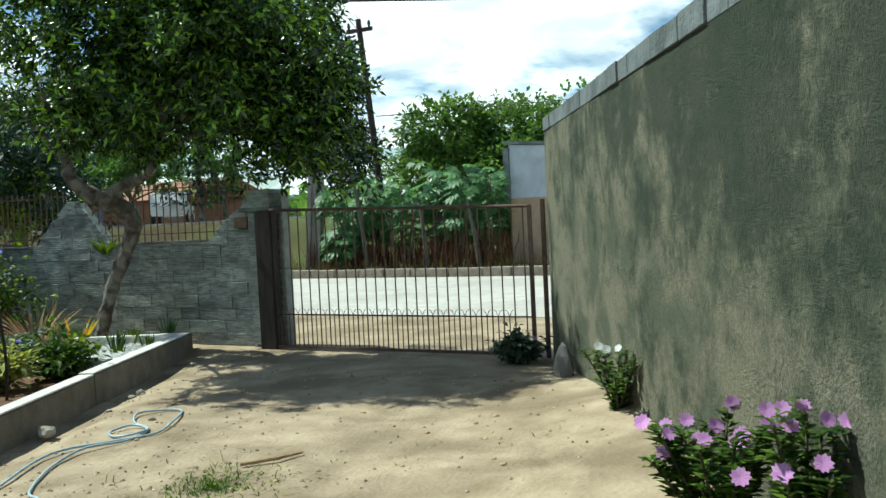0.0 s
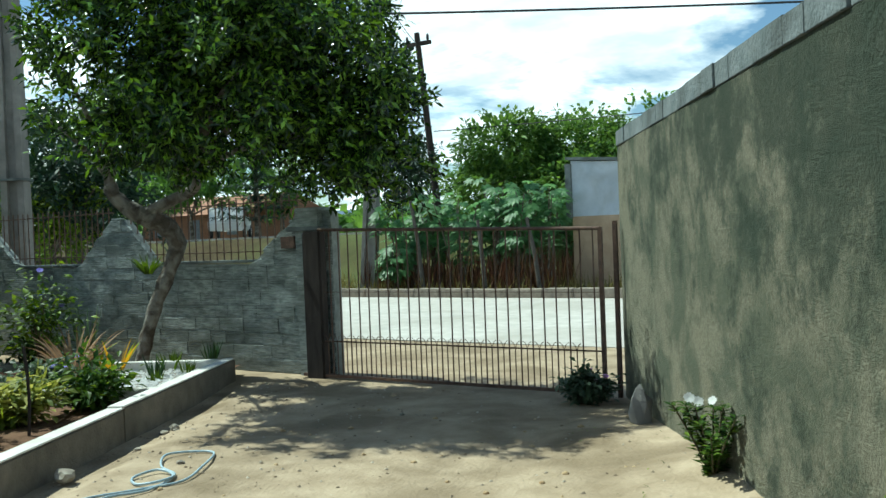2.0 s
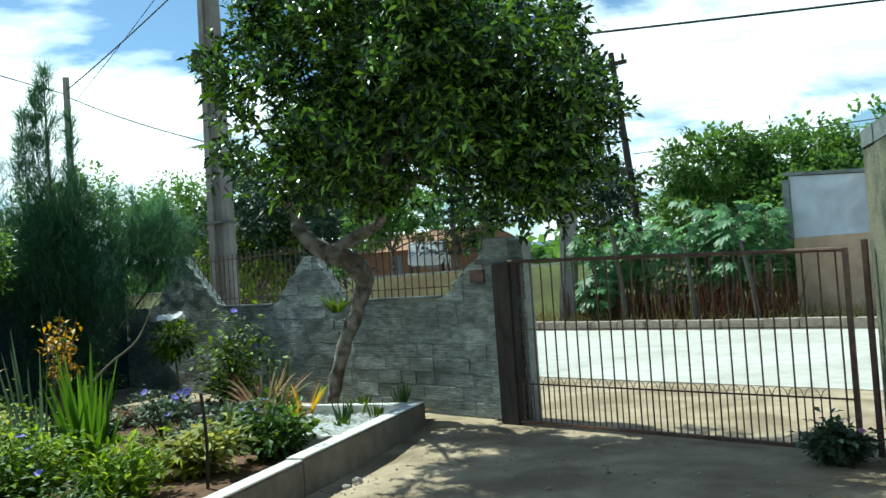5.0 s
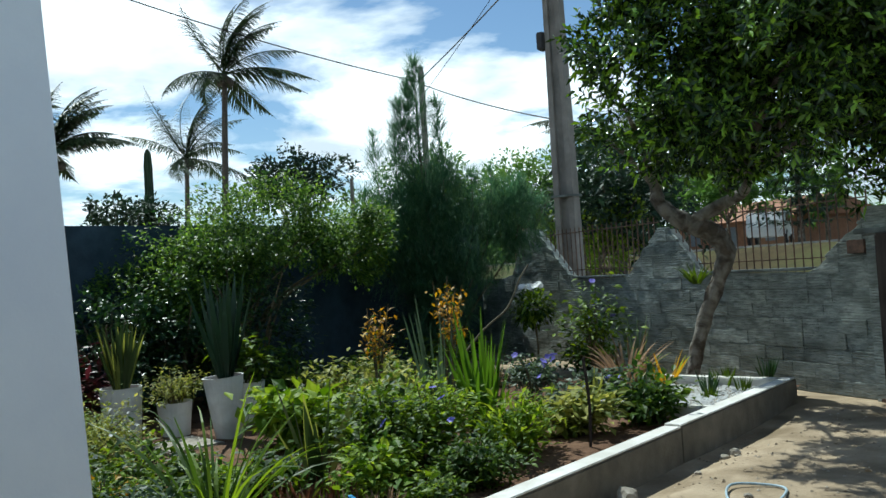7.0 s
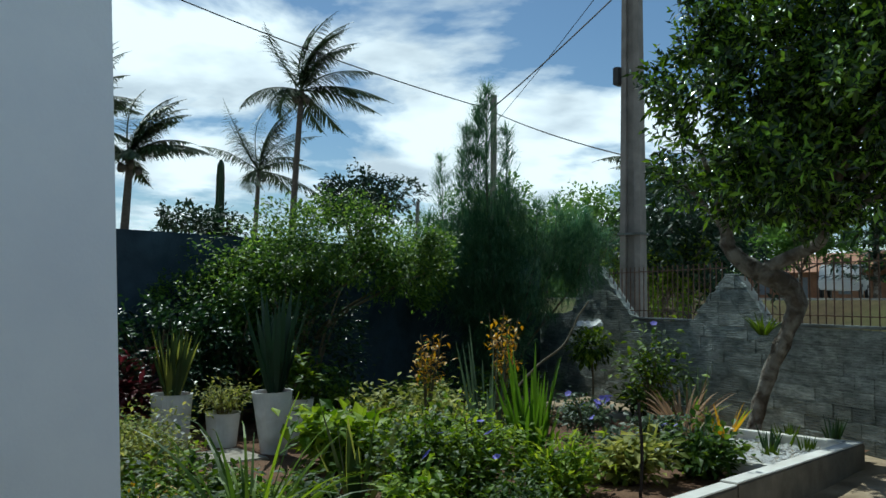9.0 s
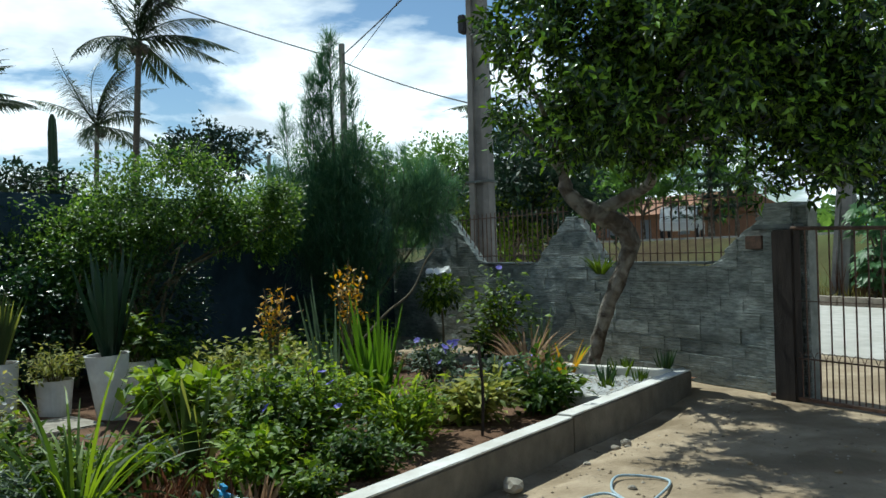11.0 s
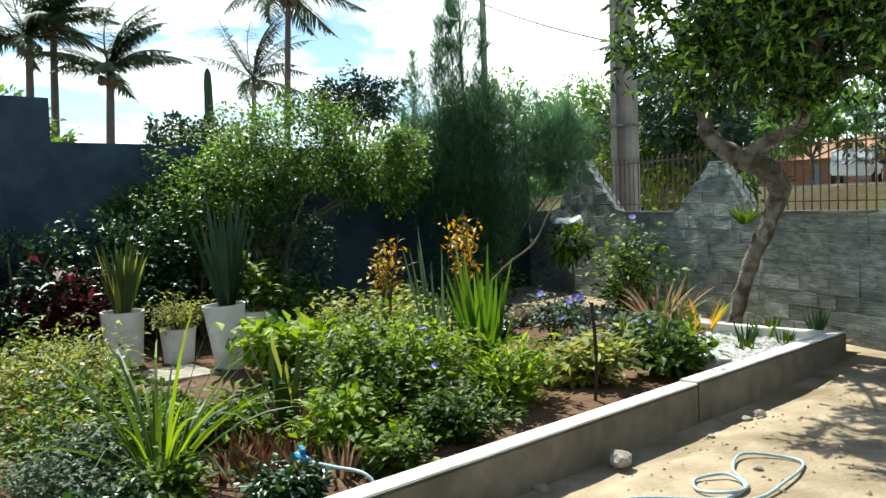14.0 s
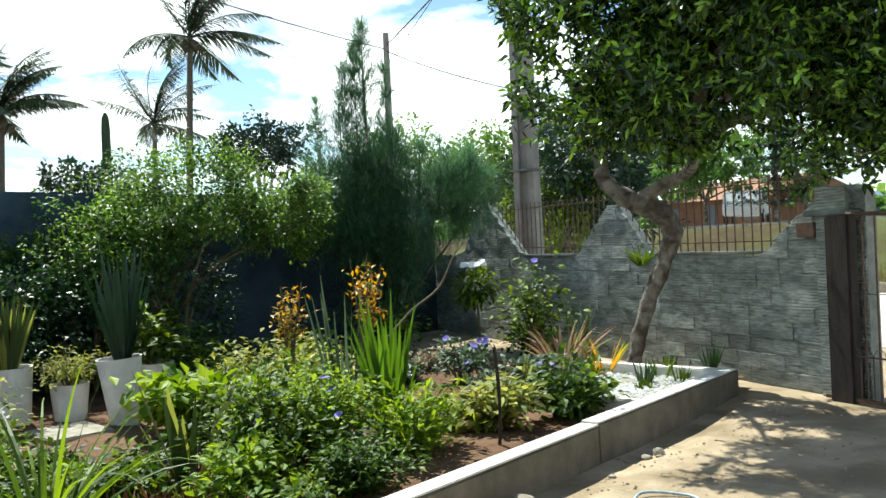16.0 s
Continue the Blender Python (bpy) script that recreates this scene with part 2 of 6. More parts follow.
POLE = mat("pole_concrete", (0.16, 0.155, 0.145), (0.25, 0.24, 0.225), 4, 0.9, 0.3, 50, (0.14, 0.135, 0.125), 1.0, 0.6, spec=0.2)
BARK = mat("lichen_bark", (0.050, 0.040, 0.030), (0.125, 0.10, 0.075), 9, 0.95, 1.0, 35, (0.40, 0.38, 0.33), 7.0, 0.5, spec=0.15)
SOIL = mat("garden_soil", (0.065, 0.035, 0.021), (0.15, 0.084, 0.052), 8, 0.95, 1.0, 40, (0.20, 0.125, 0.078), 1.5, 0.6, spec=0.1)
WIRE = mat("cable_black", (0.015, 0.015, 0.017), (0.03, 0.03, 0.03), 10, 0.6, 0)
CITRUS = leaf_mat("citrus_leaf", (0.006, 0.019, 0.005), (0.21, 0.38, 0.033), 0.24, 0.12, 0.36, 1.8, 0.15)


# ---- building helpers ----
def mesh_of(bm, name):
    me = bpy.data.meshes.new(name)
    bm.normal_update()
    bm.to_mesh(me)
    bm.free()
    return me


def part(name, bm, material, parent=None, label="", smooth=False):
    me = mesh_of(bm, name) if isinstance(bm, bmesh.types.BMesh) else bm
    if material and not me.materials:
        me.materials.append(material)
    if smooth:
        me.polygons.foreach_set("use_smooth", [True] * len(me.polygons))
    ob = new(name, me)
    if parent:
        ob.parent = parent
    if label:
        ob["label"] = label
    return ob


def thing(name, label, category, at=(0, 0, 0), rz=0.0, group="", kind=""):
    ob = new(name)
    ob.empty_display_size = 0.1
    ob.matrix_basis = pose(*at, 0, 0, rz)
    return tagged(ob, label, category, group, kind)


def box(bm, cx, cy, cz, sx, sy, sz, rz=0.0, bevel=0.0, m=None):
    """An axis-aligned block of that size about its centre, turned by rz degrees."""
    mm = Matrix.LocRotScale((cx, cy, cz), Euler((0, 0, radians(rz))), (sx, sy, sz))
    if m is not None:
        mm = m @ mm
    v = bmesh.ops.create_cube(bm, size=1.0, matrix=mm)["verts"]
    if bevel:
        es = list({e for a in v for e in a.link_edges})
        bmesh.ops.bevel(bm, geom=es, offset=bevel, segments=2, affect="EDGES")
    return bm


def tube(bm, pts, radii, sides=8, cap=True):
    """A round tube along pts with a radius at each."""
    pts = [Vector(p) for p in pts]
    if not isinstance(radii, (list, tuple)):
        radii = [radii] * len(pts)
    rings = []
    side = None
    for i, p in enumerate(pts):
        d = (pts[min(i + 1, len(pts) - 1)] - pts[max(i - 1, 0)])
        d = d.normalized() if d.length > 1e-9 else Vector((0, 0, 1))
        if side is None:
            side = d.orthogonal().normalized()
        side = (side - d * side.dot(d))
        side = side.normalized() if side.length > 1e-6 else d.orthogonal().normalized()
        up = d.cross(side)
        rings.append([bm.verts.new(p + (side * math.cos(2 * math.pi * k / sides) + up * math.sin(2 * math.pi * k / sides)) * radii[i]) for k in range(sides)])
    for a, b in zip(rings, rings[1:]):
        for k in range(sides):
            bm.faces.new((a[k], a[(k + 1) % sides], b[(k + 1) % sides], b[k]))
    if cap:
        bm.faces.new(rings[0][::-1])
        bm.faces.new(rings[-1])
    return bm


def smooth_path(pts, n=6):
    """A Catmull-Rom path through pts."""
    p = [Vector(q) for q in pts]
    p = [p[0] * 2 - p[1]] + p + [p[-1] * 2 - p[-2]]
    out = []
    for i in range(1, len(p) - 2):
        for k in range(n):
            t = k / n
            a, b, c, d = p[i - 1], p[i], p[i + 1], p[i + 2]
            out.append(0.5 * ((2 * b) + (c - a) * t + (2 * a - 5 * b + 4 * c - d) * t * t + (3 * b - a - 3 * c + d) * t ** 3))
    out.append(p[-2])
    return out


class Leaves:
    """Collects many small leaf shapes into one mesh quickly."""

    def __init__(self):
        self.v, self.f = [], []

    def leaf(self, base, way, up, length, width, fold=0.15, droop=0.0, tip=0.0):
        base, way = Vector(base), Vector(way).normalized()
        side = way.cross(Vector(up))
        side = side.normalized() if side.length > 1e-6 else way.orthogonal().normalized()
        nrm = side.cross(way)
        i = len(self.v)
        mid = base + way * length * 0.5
        end = base + way * length - Vector((0, 0, droop * length))
        mid = mid - Vector((0, 0, droop * length * 0.3))
        w = side * width * 0.5
        self.v += [base, mid + w + nrm * fold * width, end, mid - w + nrm * fold * width, mid]
        self.f += [(i, i + 4, i + 1), (i + 4, i + 2, i + 1), (i, i + 3, i + 4), (i + 4, i + 3, i + 2)]

    def blade(self, base, way, length, width, bend=0.6, segs=5, twist=0.0):
        """A long strap leaf that leaves base along way and bows over."""
        base, d = Vector(base), Vector(way).normalized()
        side = d.cross(Vector((0, 0, 1)))
        side = side.normalized() if side.length > 1e-6 else Vector((1, 0, 0))
        side = Matrix.Rotation(twist, 3, d) @ side
        i = len(self.v)
        p = base.copy()
        for k in range(segs + 1):
            t = k / segs
            w = width * 0.5 * (0.55 + 1.3 * t - 1.85 * t * t) if t < 1 else 0.002
            self.v += [p + side * w, p - side * w]
            d = (d - Vector((0, 0, bend / segs * (0.4 + t * 1.2)))).normalized()
            p = p + d * (length / segs)
        for k in range(segs):
            a = i + 2 * k
            self.f.append((a, a + 1, a + 3, a + 2))

    def mesh(self, name):
        me = bpy.data.meshes.new(name)
        me.from_pydata([tuple(q) for q in self.v], [], self.f)
        return me


AX = Vector((-0.42, 0.9075, 0)).normalized()   # the plot's long direction, towards the street
AXDEG = math.degrees(math.atan2(-AX.x, AX.y))
RX = Vector((AX.y, -AX.x, 0))                   # across the plot


def grid_plane(x0, x1, y0, y1, nx, ny, z=lambda x, y: 0.0):
    me = bpy.data.meshes.new("sheet")
    vs = [(x0 + (x1 - x0) * i / nx, y0 + (y1 - y0) * j / ny) for j in range(ny + 1) for i in range(nx + 1)]
    fs = [(j * (nx + 1) + i, j * (nx + 1) + i + 1, (j + 1) * (nx + 1) + i + 1, (j + 1) * (nx + 1) + i) for j in range(ny) for i in range(nx)]
    me.from_pydata([(x, y, z(x, y)) for x, y in vs], [], fs)
    return me


# ---- ground, road, walls ----
def wall_between(a, b, z0, z1, thick, name, material, label="", side=1):
    """A straight wall whose visible face runs from a to b; its body lies to the given side."""
    a, b = Vector((*a, 0)), Vector((*b, 0))
    d = (b - a)
    ang = math.degrees(math.atan2(d.y, d.x))
    nrm = Vector((-d.y, d.x, 0)).normalized() * side
    c = (a + b) / 2 + nrm * thick / 2
    bm = box(bmesh.new(), c.x, c.y, (z0 + z1) / 2, d.length, thick, z1 - z0, ang)
    ob = part(name, bm, material)
    return tagged(ob, label, "wall", kind="structure")


RW_FAR = Vector((2.055, 7.98, 0))                 # far end of the tall east wall's face
RW_WAY = Vector((-0.485, 0.8746, 0)).normalized()
RW_NEAR = RW_FAR - RW_WAY * 13.5


def ground_z(x, y):
    near = math.exp(-((x - 1) ** 2 + (y - 5) ** 2) / 60.0)
    h = (noise.noise(Vector((x * 0.5, y * 0.5, 0))) * 0.02 + noise.noise(Vector((x * 2.1, y * 2.1, 3))) * 0.010 + noise.noise(Vector((x * 5.5, y * 5.5, 8))) * 0.006) * near
    # earth banked up against the tall wall
    rel = Vector((x, y, 0)) - RW_FAR
    back, off = -rel.dot(RW_WAY), rel.dot(Vector((-RW_WAY.y, RW_WAY.x, 0)))
    if y < 7.9 and -0.5 < off < 1.5:
        k = min(1.0, max(0.0, (back - 0.4) / 2.5)) * (1 - max(0.0, off) / 1.5) ** 1.6
        h += 0.2 * k
    # shallow ragged dip added along the planter curb's foot to widen its shadow
    q = Vector((x, y, 0)) - Vector((-2.08, 7.42, 0))
    cw = Vector((-0.425, 0.905, 0)).normalized()
    back, off = -q.dot(cw), q.dot(Vector((cw.y, -cw.x, 0)))
    if back > 0.3 and -0.5 < off < 0.75:
        edge = 0.27 + 0.10 * noise.noise(Vector((back * 2.3, 0, 5))) + 0.05 * noise.noise(Vector((back * 9.0, 0, 2)))
        k = max(0.0, min(1.0, (edge + 0.08 - off) / 0.09)) * min(1.0, (back - 0.3) / 0.8)
        h -= 0.035 * k
    return h - 0.005


def build_ground():
    # one sheet: fine cells in the yard, ever larger ones outwards to the horizon
    def axis(c, fine, n, far):
        pos = [fine * i for i in range(n + 1)]
        step = fine
        while pos[-1] < far:
            step *= 1.45
            pos.append(pos[-1] + step)
        return [c - p for p in pos[:0:-1]] + [c + p for p in pos]
    xs, ys = axis(1.0, 0.07, 85, 2500), axis(4.0, 0.07, 80, 2500)
    me = bpy.data.meshes.new("ground")
    me.from_pydata([(x, y, ground_z(x, y)) for y in ys for x in xs], [],
                   [(j * len(xs) + i, j * len(xs) + i + 1, (j + 1) * len(xs) + i + 1, (j + 1) * len(xs) + i) for j in range(len(ys) - 1) for i in range(len(xs) - 1)])
    me.materials.append(SAND)
    me.polygons.foreach_set("use_smooth", [True] * len(me.polygons))
    tagged(new("ground", me), "bare sandy earth of the yard and verge", "ground", kind="structure")
    def field_z(x, y):
        k = min(1.0, max(0.0, (y - 22.0) / 5.0))
        return 0.06 + 1.55 * k * k * (3 - 2 * k) + 0.05 * noise.noise(Vector((x * 0.4, y * 0.4, 0)))
    ys = [18.2 + 0.5 * i for i in range(60)] + [50, 60, 80, 120, 200, 400, 900, 2400]
    xs = [-2000, -900, -400, -200, -120, -90] + [-70 + 2.0 * i for i in range(60)] + [60, 80, 120, 200, 400, 900, 2000]
    me = bpy.data.meshes.new("field")
    me.from_pydata([(x, y, field_z(x, y)) for y in ys for x in xs], [], [(j * len(xs) + i, j * len(xs) + i + 1, (j + 1) * len(xs) + i + 1, (j + 1) * len(xs) + i) for j in range(len(ys) - 1) for i in range(len(xs) - 1)])
    me.polygons.foreach_set("use_smooth", [True] * len(me.polygons))
    me.materials.append(FIELD)
    tagged(new("ground_field", me), "dry grassy field across the road", "field", kind="structure")
    bm = box(bmesh.new(), -30, 31.5, 1.62, 260, 7.0, 0.16)
    tagged(part("road_upper", bm, ROAD), "pale upper road on the embankment", "road", kind="structure")
    bm = box(bmesh.new(), 0, 14.3, -0.02, 240, 7.0, 0.06)
    tagged(part("road", bm, ROAD), "pale sunlit concrete road", "road", kind="structure")


build_ground()


def build_east_wall():
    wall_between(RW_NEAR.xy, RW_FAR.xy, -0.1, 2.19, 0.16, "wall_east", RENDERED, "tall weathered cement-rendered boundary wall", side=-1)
    wall = bpy.data.objects["wall_east"]
    ang = math.degrees(math.atan2(RW_WAY.y, RW_WAY.x))
    rng = random.Random(4)
    nrm = Vector((RW_WAY.y, -RW_WAY.x, 0))
    s = 0.0
    while s < 13.4:
        ln = rng.choice((0.38, 0.39, 0.24, 0.30)) + rng.uniform(-0.02, 0.02)
        h = 0.125 + rng.uniform(-0.005, 0.005)
        p = RW_FAR - RW_WAY * (s + ln / 2) + nrm * (0.075 + rng.uniform(-0.012, 0.006))
        bm = box(bmesh.new(), p.x, p.y, 2.192 + h / 2, ln - 0.004, 0.165, h, ang + rng.uniform(-0.5, 0.5), 0.003)
        part("block", bm, COPING, wall)
        s += ln


build_east_wall()

# the front wall along the street: low stretch with sloping shoulders, in courses of blocks
GATE_L, GATE_R = -1.16, 2.02
FW0, FW1 = -9.75, -1.17


def front_top(x):
    """Height of the front wall's top at x."""
    keys = ((-9.75, 1.30), (-8.62, 1.30), (-8.12, 2.08), (-7.76, 2.08), (-6.75, 1.25), (-5.45, 1.25), (-4.72, 1.86), (-4.52, 1.86), (-3.95, 1.26), (-2.35, 1.24), (-1.62, 1.80), (-1.16, 1.80))
    for (xa, za), (xb, zb) in zip(keys, keys[1:]):
        if x <= xb:
            return za + (zb - za) * max(0.0, (x - xa)) / (xb - xa)
    return 1.80


def build_front_wall():
    bm = bmesh.new()
    xs = [FW0, -8.62, -8.12, -7.76, -6.75, -5.45, -4.72, -4.52, -3.95, -2.35, -1.62, FW1]
    prof = [(FW0, -0.1)] + [(x, front_top(x) - 0.035) for x in xs] + [(FW1, -0.1)]
    f = bm.faces.new([bm.verts.new((x, 8.012, z)) for x, z in prof])
    ext = bmesh.ops.extrude_face_region(bm, geom=[f])["geom"]
    bmesh.ops.translate(bm, verts=[v for v in ext if isinstance(v, bmesh.types.BMVert)], vec=(0, 0.13, 0))
    bmesh.ops.recalc_face_normals(bm, faces=bm.faces)
    wall = tagged(part("wall_front", bm, MORTAR), "low grey block wall with sloping shoulders", "wall", kind="structure")
    rng = random.Random(7)
    shared = {}
    z, h = 0.0, 0.152
    while z < 2.05:
        x = FW0 - rng.uniform(0, 0.25)
        while x < FW1:
            ln = rng.choice((0.20, 0.24, 0.29, 0.29, 0.38))
            x0, x1 = max(x, FW0), min(x + ln, FW1)
            x += ln
            inside = [q for q in (x0 + (x1 - x0) * i / 16 for i in range(17)) if front_top(q) - z > 0.015]
            if len(inside) < 3:
                continue
            x0, x1 = inside[0], inside[-1]
            ha, hb = min(h, front_top(x0) - z), min(h, front_top(x1) - z)
            if x1 - x0 < 0.05:
                continue
            key = (round(x1 - x0, 2), round(ha, 2), round(hb, 2))
            if key not in shared:
                bm = box(bmesh.new(), 0, 0, 0, key[0] - 0.005, 0.04, 1.0)
                for v in bm.verts:      # the top follows the wall's slope
                    v.co.z = 0.0 if v.co.z < 0 else (key[1] if v.co.x < 0 else key[2]) - 0.005
                bmesh.ops.bevel(bm, geom=list(bm.edges), offset=0.003, segments=1, affect="EDGES")
                shared[key] = mesh_of(bm, "block")
                shared[key].materials.append(BLOCK)
            ob = part("block", shared[key], None, wall)
            ob.location = ((x0 + x1) / 2, 8.021 + rng.uniform(-0.007, 0.006), z + rng.uniform(-0.004, 0.004))
            ob.rotation_euler = (rng.uniform(-0.02, 0.02), rng.uniform(-0.008, 0.008), rng.uniform(-0.015, 0.015))
        z += h
    # mortar capping along the low stretches
    for xa, xb in ((-6.72, -5.47), (-3.93, -2.37)):
        bm = box(bmesh.new(), (xa + xb) / 2, 8.07, 1.262, xb - xa, 0.20, 0.03, 0, 0.008)
        part("capping", bm, COPING, wall)


build_front_wall()


def build_fence_panel(xa, xb):
    """Iron bars that stand on the low stretch of the front wall."""
    t = thing("iron_fence", "rusty iron bar railing on the low block wall", "railing", (0, 8.08, 0), group="railings on the front wall")
    x = xa
    while x <= xb:
        zb = front_top(x) - 0.02
        top = 2.0
        if top - zb > 0.08:
            part("bar", tube(bmesh.new(), [(x, 0, zb), (x, 0, top)], 0.008, 6), RUST, t)
        x += 0.115
    part("rail", box(bmesh.new(), (xa + xb) / 2, 0, 1.93, xb - xa, 0.028, 0.012), RUST, t)
    zl = front_top((xa + xb) / 2) + 0.12
    part("rail", box(bmesh.new(), (xa + xb) / 2, 0, zl, (xb - xa) * 0.72, 0.028, 0.012), RUST, t)


build_fence_panel(-7.75, -4.78)
build_fence_panel(-4.45, -1.68)


def build_pier():
    t = thing("gate_pier", "block gate pier with a mortar cap and shelf", "pier", (-1.39, 8.08, 0))
    part("shaft", box(bmesh.new(), -0.06, 0.0, 0.9, 0.34, 0.3, 1.86, 0, 0.012), BLOCK, t)
    part("cap", box(bmesh.new(), -0.06, -0.02, 1.60, 0.48, 0.4, 0.05, 0, 0.01), COPING, t)
    post = thing("wooden_post", "dark weathered timber gate post", "post", (-1.30, 7.86, 0))
    part("timber", box(bmesh.new(), 0, 0, 0.78, 0.24, 0.12, 1.58, 0, 0.015), OLDWOOD, post)
    bx = thing("letter_box", "small dark recessed letter box in the wall", "letter box", (-1.72, 7.97, 1.46))
    part("case", box(bmesh.new(), 0, 0, 0, 0.2, 0.1, 0.13, 0, 0.006), RUST, bx)


build_pier()


def build_gate():
    g = thing("iron_gate", "closed rusty iron bar gate with a scalloped lower band", "gate", (0, 7.84, 0))
    L, R, top = GATE_L - 0.32, GATE_R - 0.10, 1.58
    part("bottom_rail", box(bmesh.new(), (L + R) / 2, 0, 0.035, R - L, 0.04, 0.03), RUST, g)
    part("top_rail", tube(bmesh.new(), [(L + 0.26, 0, top), (R, 0, top - 0.10)], 0.017, 8), RUST, g)
    for z, h in ((0.40, 0.014), (0.92, 0.006)):
        part("rail", box(bmesh.new(), (L + R) / 2 + 0.05, 0, z, R - L - 0.1, 0.010, h), RUST, g)
    x = L + 0.28
    while x < R - 0.03:
        part("bar", tube(bmesh.new(), [(x, 0, 0.04), (x, 0, top - 0.008 - 0.1 * (x - L) / (R - L))], 0.0075, 6), RUST, g)
        x += 0.122
    for k in range(24):
        xa = L + 0.28 + 0.122 * k + 0.061
        if xa < R - 0.05:
            part("short_bar", tube(bmesh.new(), [(xa, 0, 0.04), (xa, 0, 0.40)], 0.006, 6), RUST, g)
            for s in (-1, 1):
                part("scallop", tube(bmesh.new(), [(xa, 0, 0.40), (xa + s * 0.02, 0, 0.45), (xa + s * 0.045, 0, 0.468)], 0.0032, 5), RUST, g)
    part("end_post", box(bmesh.new(), R, 0, 0.745, 0.035, 0.035, 1.49), RUST, g)
    lp = thing("iron_post", "thin rusty latch post beside the rendered wall", "post", (GATE_R + 0.03, 7.86, 0))
    part("shaft", box(bmesh.new(), 0, 0, 0.77, 0.036, 0.036, 1.54), RUST, lp)


build_gate()

# the dark side wall of the neighbour, and its taller stretch
DW_FAR = Vector((-9.7, 8.0, 0))
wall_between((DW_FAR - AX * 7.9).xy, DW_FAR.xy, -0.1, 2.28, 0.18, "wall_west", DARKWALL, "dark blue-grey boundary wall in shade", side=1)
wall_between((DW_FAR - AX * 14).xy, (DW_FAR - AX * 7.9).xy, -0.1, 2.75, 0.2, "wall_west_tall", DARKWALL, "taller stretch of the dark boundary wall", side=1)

# planter bed: curb along the drive, return by the front wall, and a strip before the house
CT = Vector((-2.08, 7.42, 0))         # outer tip of the curb
CWAY = Vector((-0.425, 0.905, 0)).normalized()


def build_curb():
    c = thing("wall_planter_curb", "low limewashed masonry curb round the garden bed", "curb", kind="structure")
    nrm = Vector((-CWAY.y, CWAY.x, 0))
    ang = math.degrees(math.atan2(CWAY.y, CWAY.x))
    ln = [(0.0, 2.55, 0.238), (2.55, 7.2, 0.225)]
    for s0, s1, h in ln:
        p = CT - CWAY * ((s0 + s1) / 2) + nrm * 0.07
        # body wears the shade-darkened cement; the thin limewashed top stays pale as in sun
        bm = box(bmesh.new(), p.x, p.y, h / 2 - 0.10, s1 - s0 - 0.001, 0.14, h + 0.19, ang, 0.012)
        part("curb_length", bm, CURBSHADE, c)
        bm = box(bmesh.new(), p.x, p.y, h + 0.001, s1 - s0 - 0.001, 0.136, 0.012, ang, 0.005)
        part("curb_cap", bm, CURBWHITE, c, "limewashed top, paler than the shaded body")
    p = CT + nrm * 0.85 - CWAY * 0.07 + Vector((0, 0, 0))
    bm = box(bmesh.new(), p.x, p.y, 0.07, 1.40, 0.13, 0.34, ang + 90, 0.01)
    part("curb_return", bm, CURBWHITE, c)
    # inner divider of the gravel corner
    p = CT - CWAY * 1.55 + nrm * 0.75
    bm = box(bmesh.new(), p.x, p.y, 0.08, 1.2, 0.09, 0.26, ang + 90, 0.01)
    part("curb_divider", bm, CURBWHITE, c)


build_curb()


def build_bed():
    nrm = Vector((-CWAY.y, CWAY.x, 0))
    nx, ny = 60, 70
    vs, fs = [], []
    for j in range(ny + 1):
        for i in range(nx + 1):
            p = CT - CWAY * (7.4 * j / ny - 0.45) + nrm * (0.10 + 7.2 * i / nx)
            z = 0.10 + 0.05 * noise.noise(p * 1.1) + 0.02 * noise.noise(p * 5)
            vs.append((p.x, min(p.y, 8.05), z))
    for j in range(ny):
        for i in range(nx):
            a = j * (nx + 1) + i
            fs.append((a, a + 1, a + nx + 2, a + nx + 1))
    me = bpy.data.meshes.new("garden_soil")
    me.from_pydata(vs, [], fs)
    me.materials.append(SOIL)
    me.polygons.foreach_set("use_smooth", [True] * len(me.polygons))
    tagged(new("ground_bed", me), "reddish brown garden soil of the planted bed", "soil", kind="structure")


build_bed()

# the house: white corner with a window in the side wall
HC = Vector((1.0, 1.02, 0))           # the corner


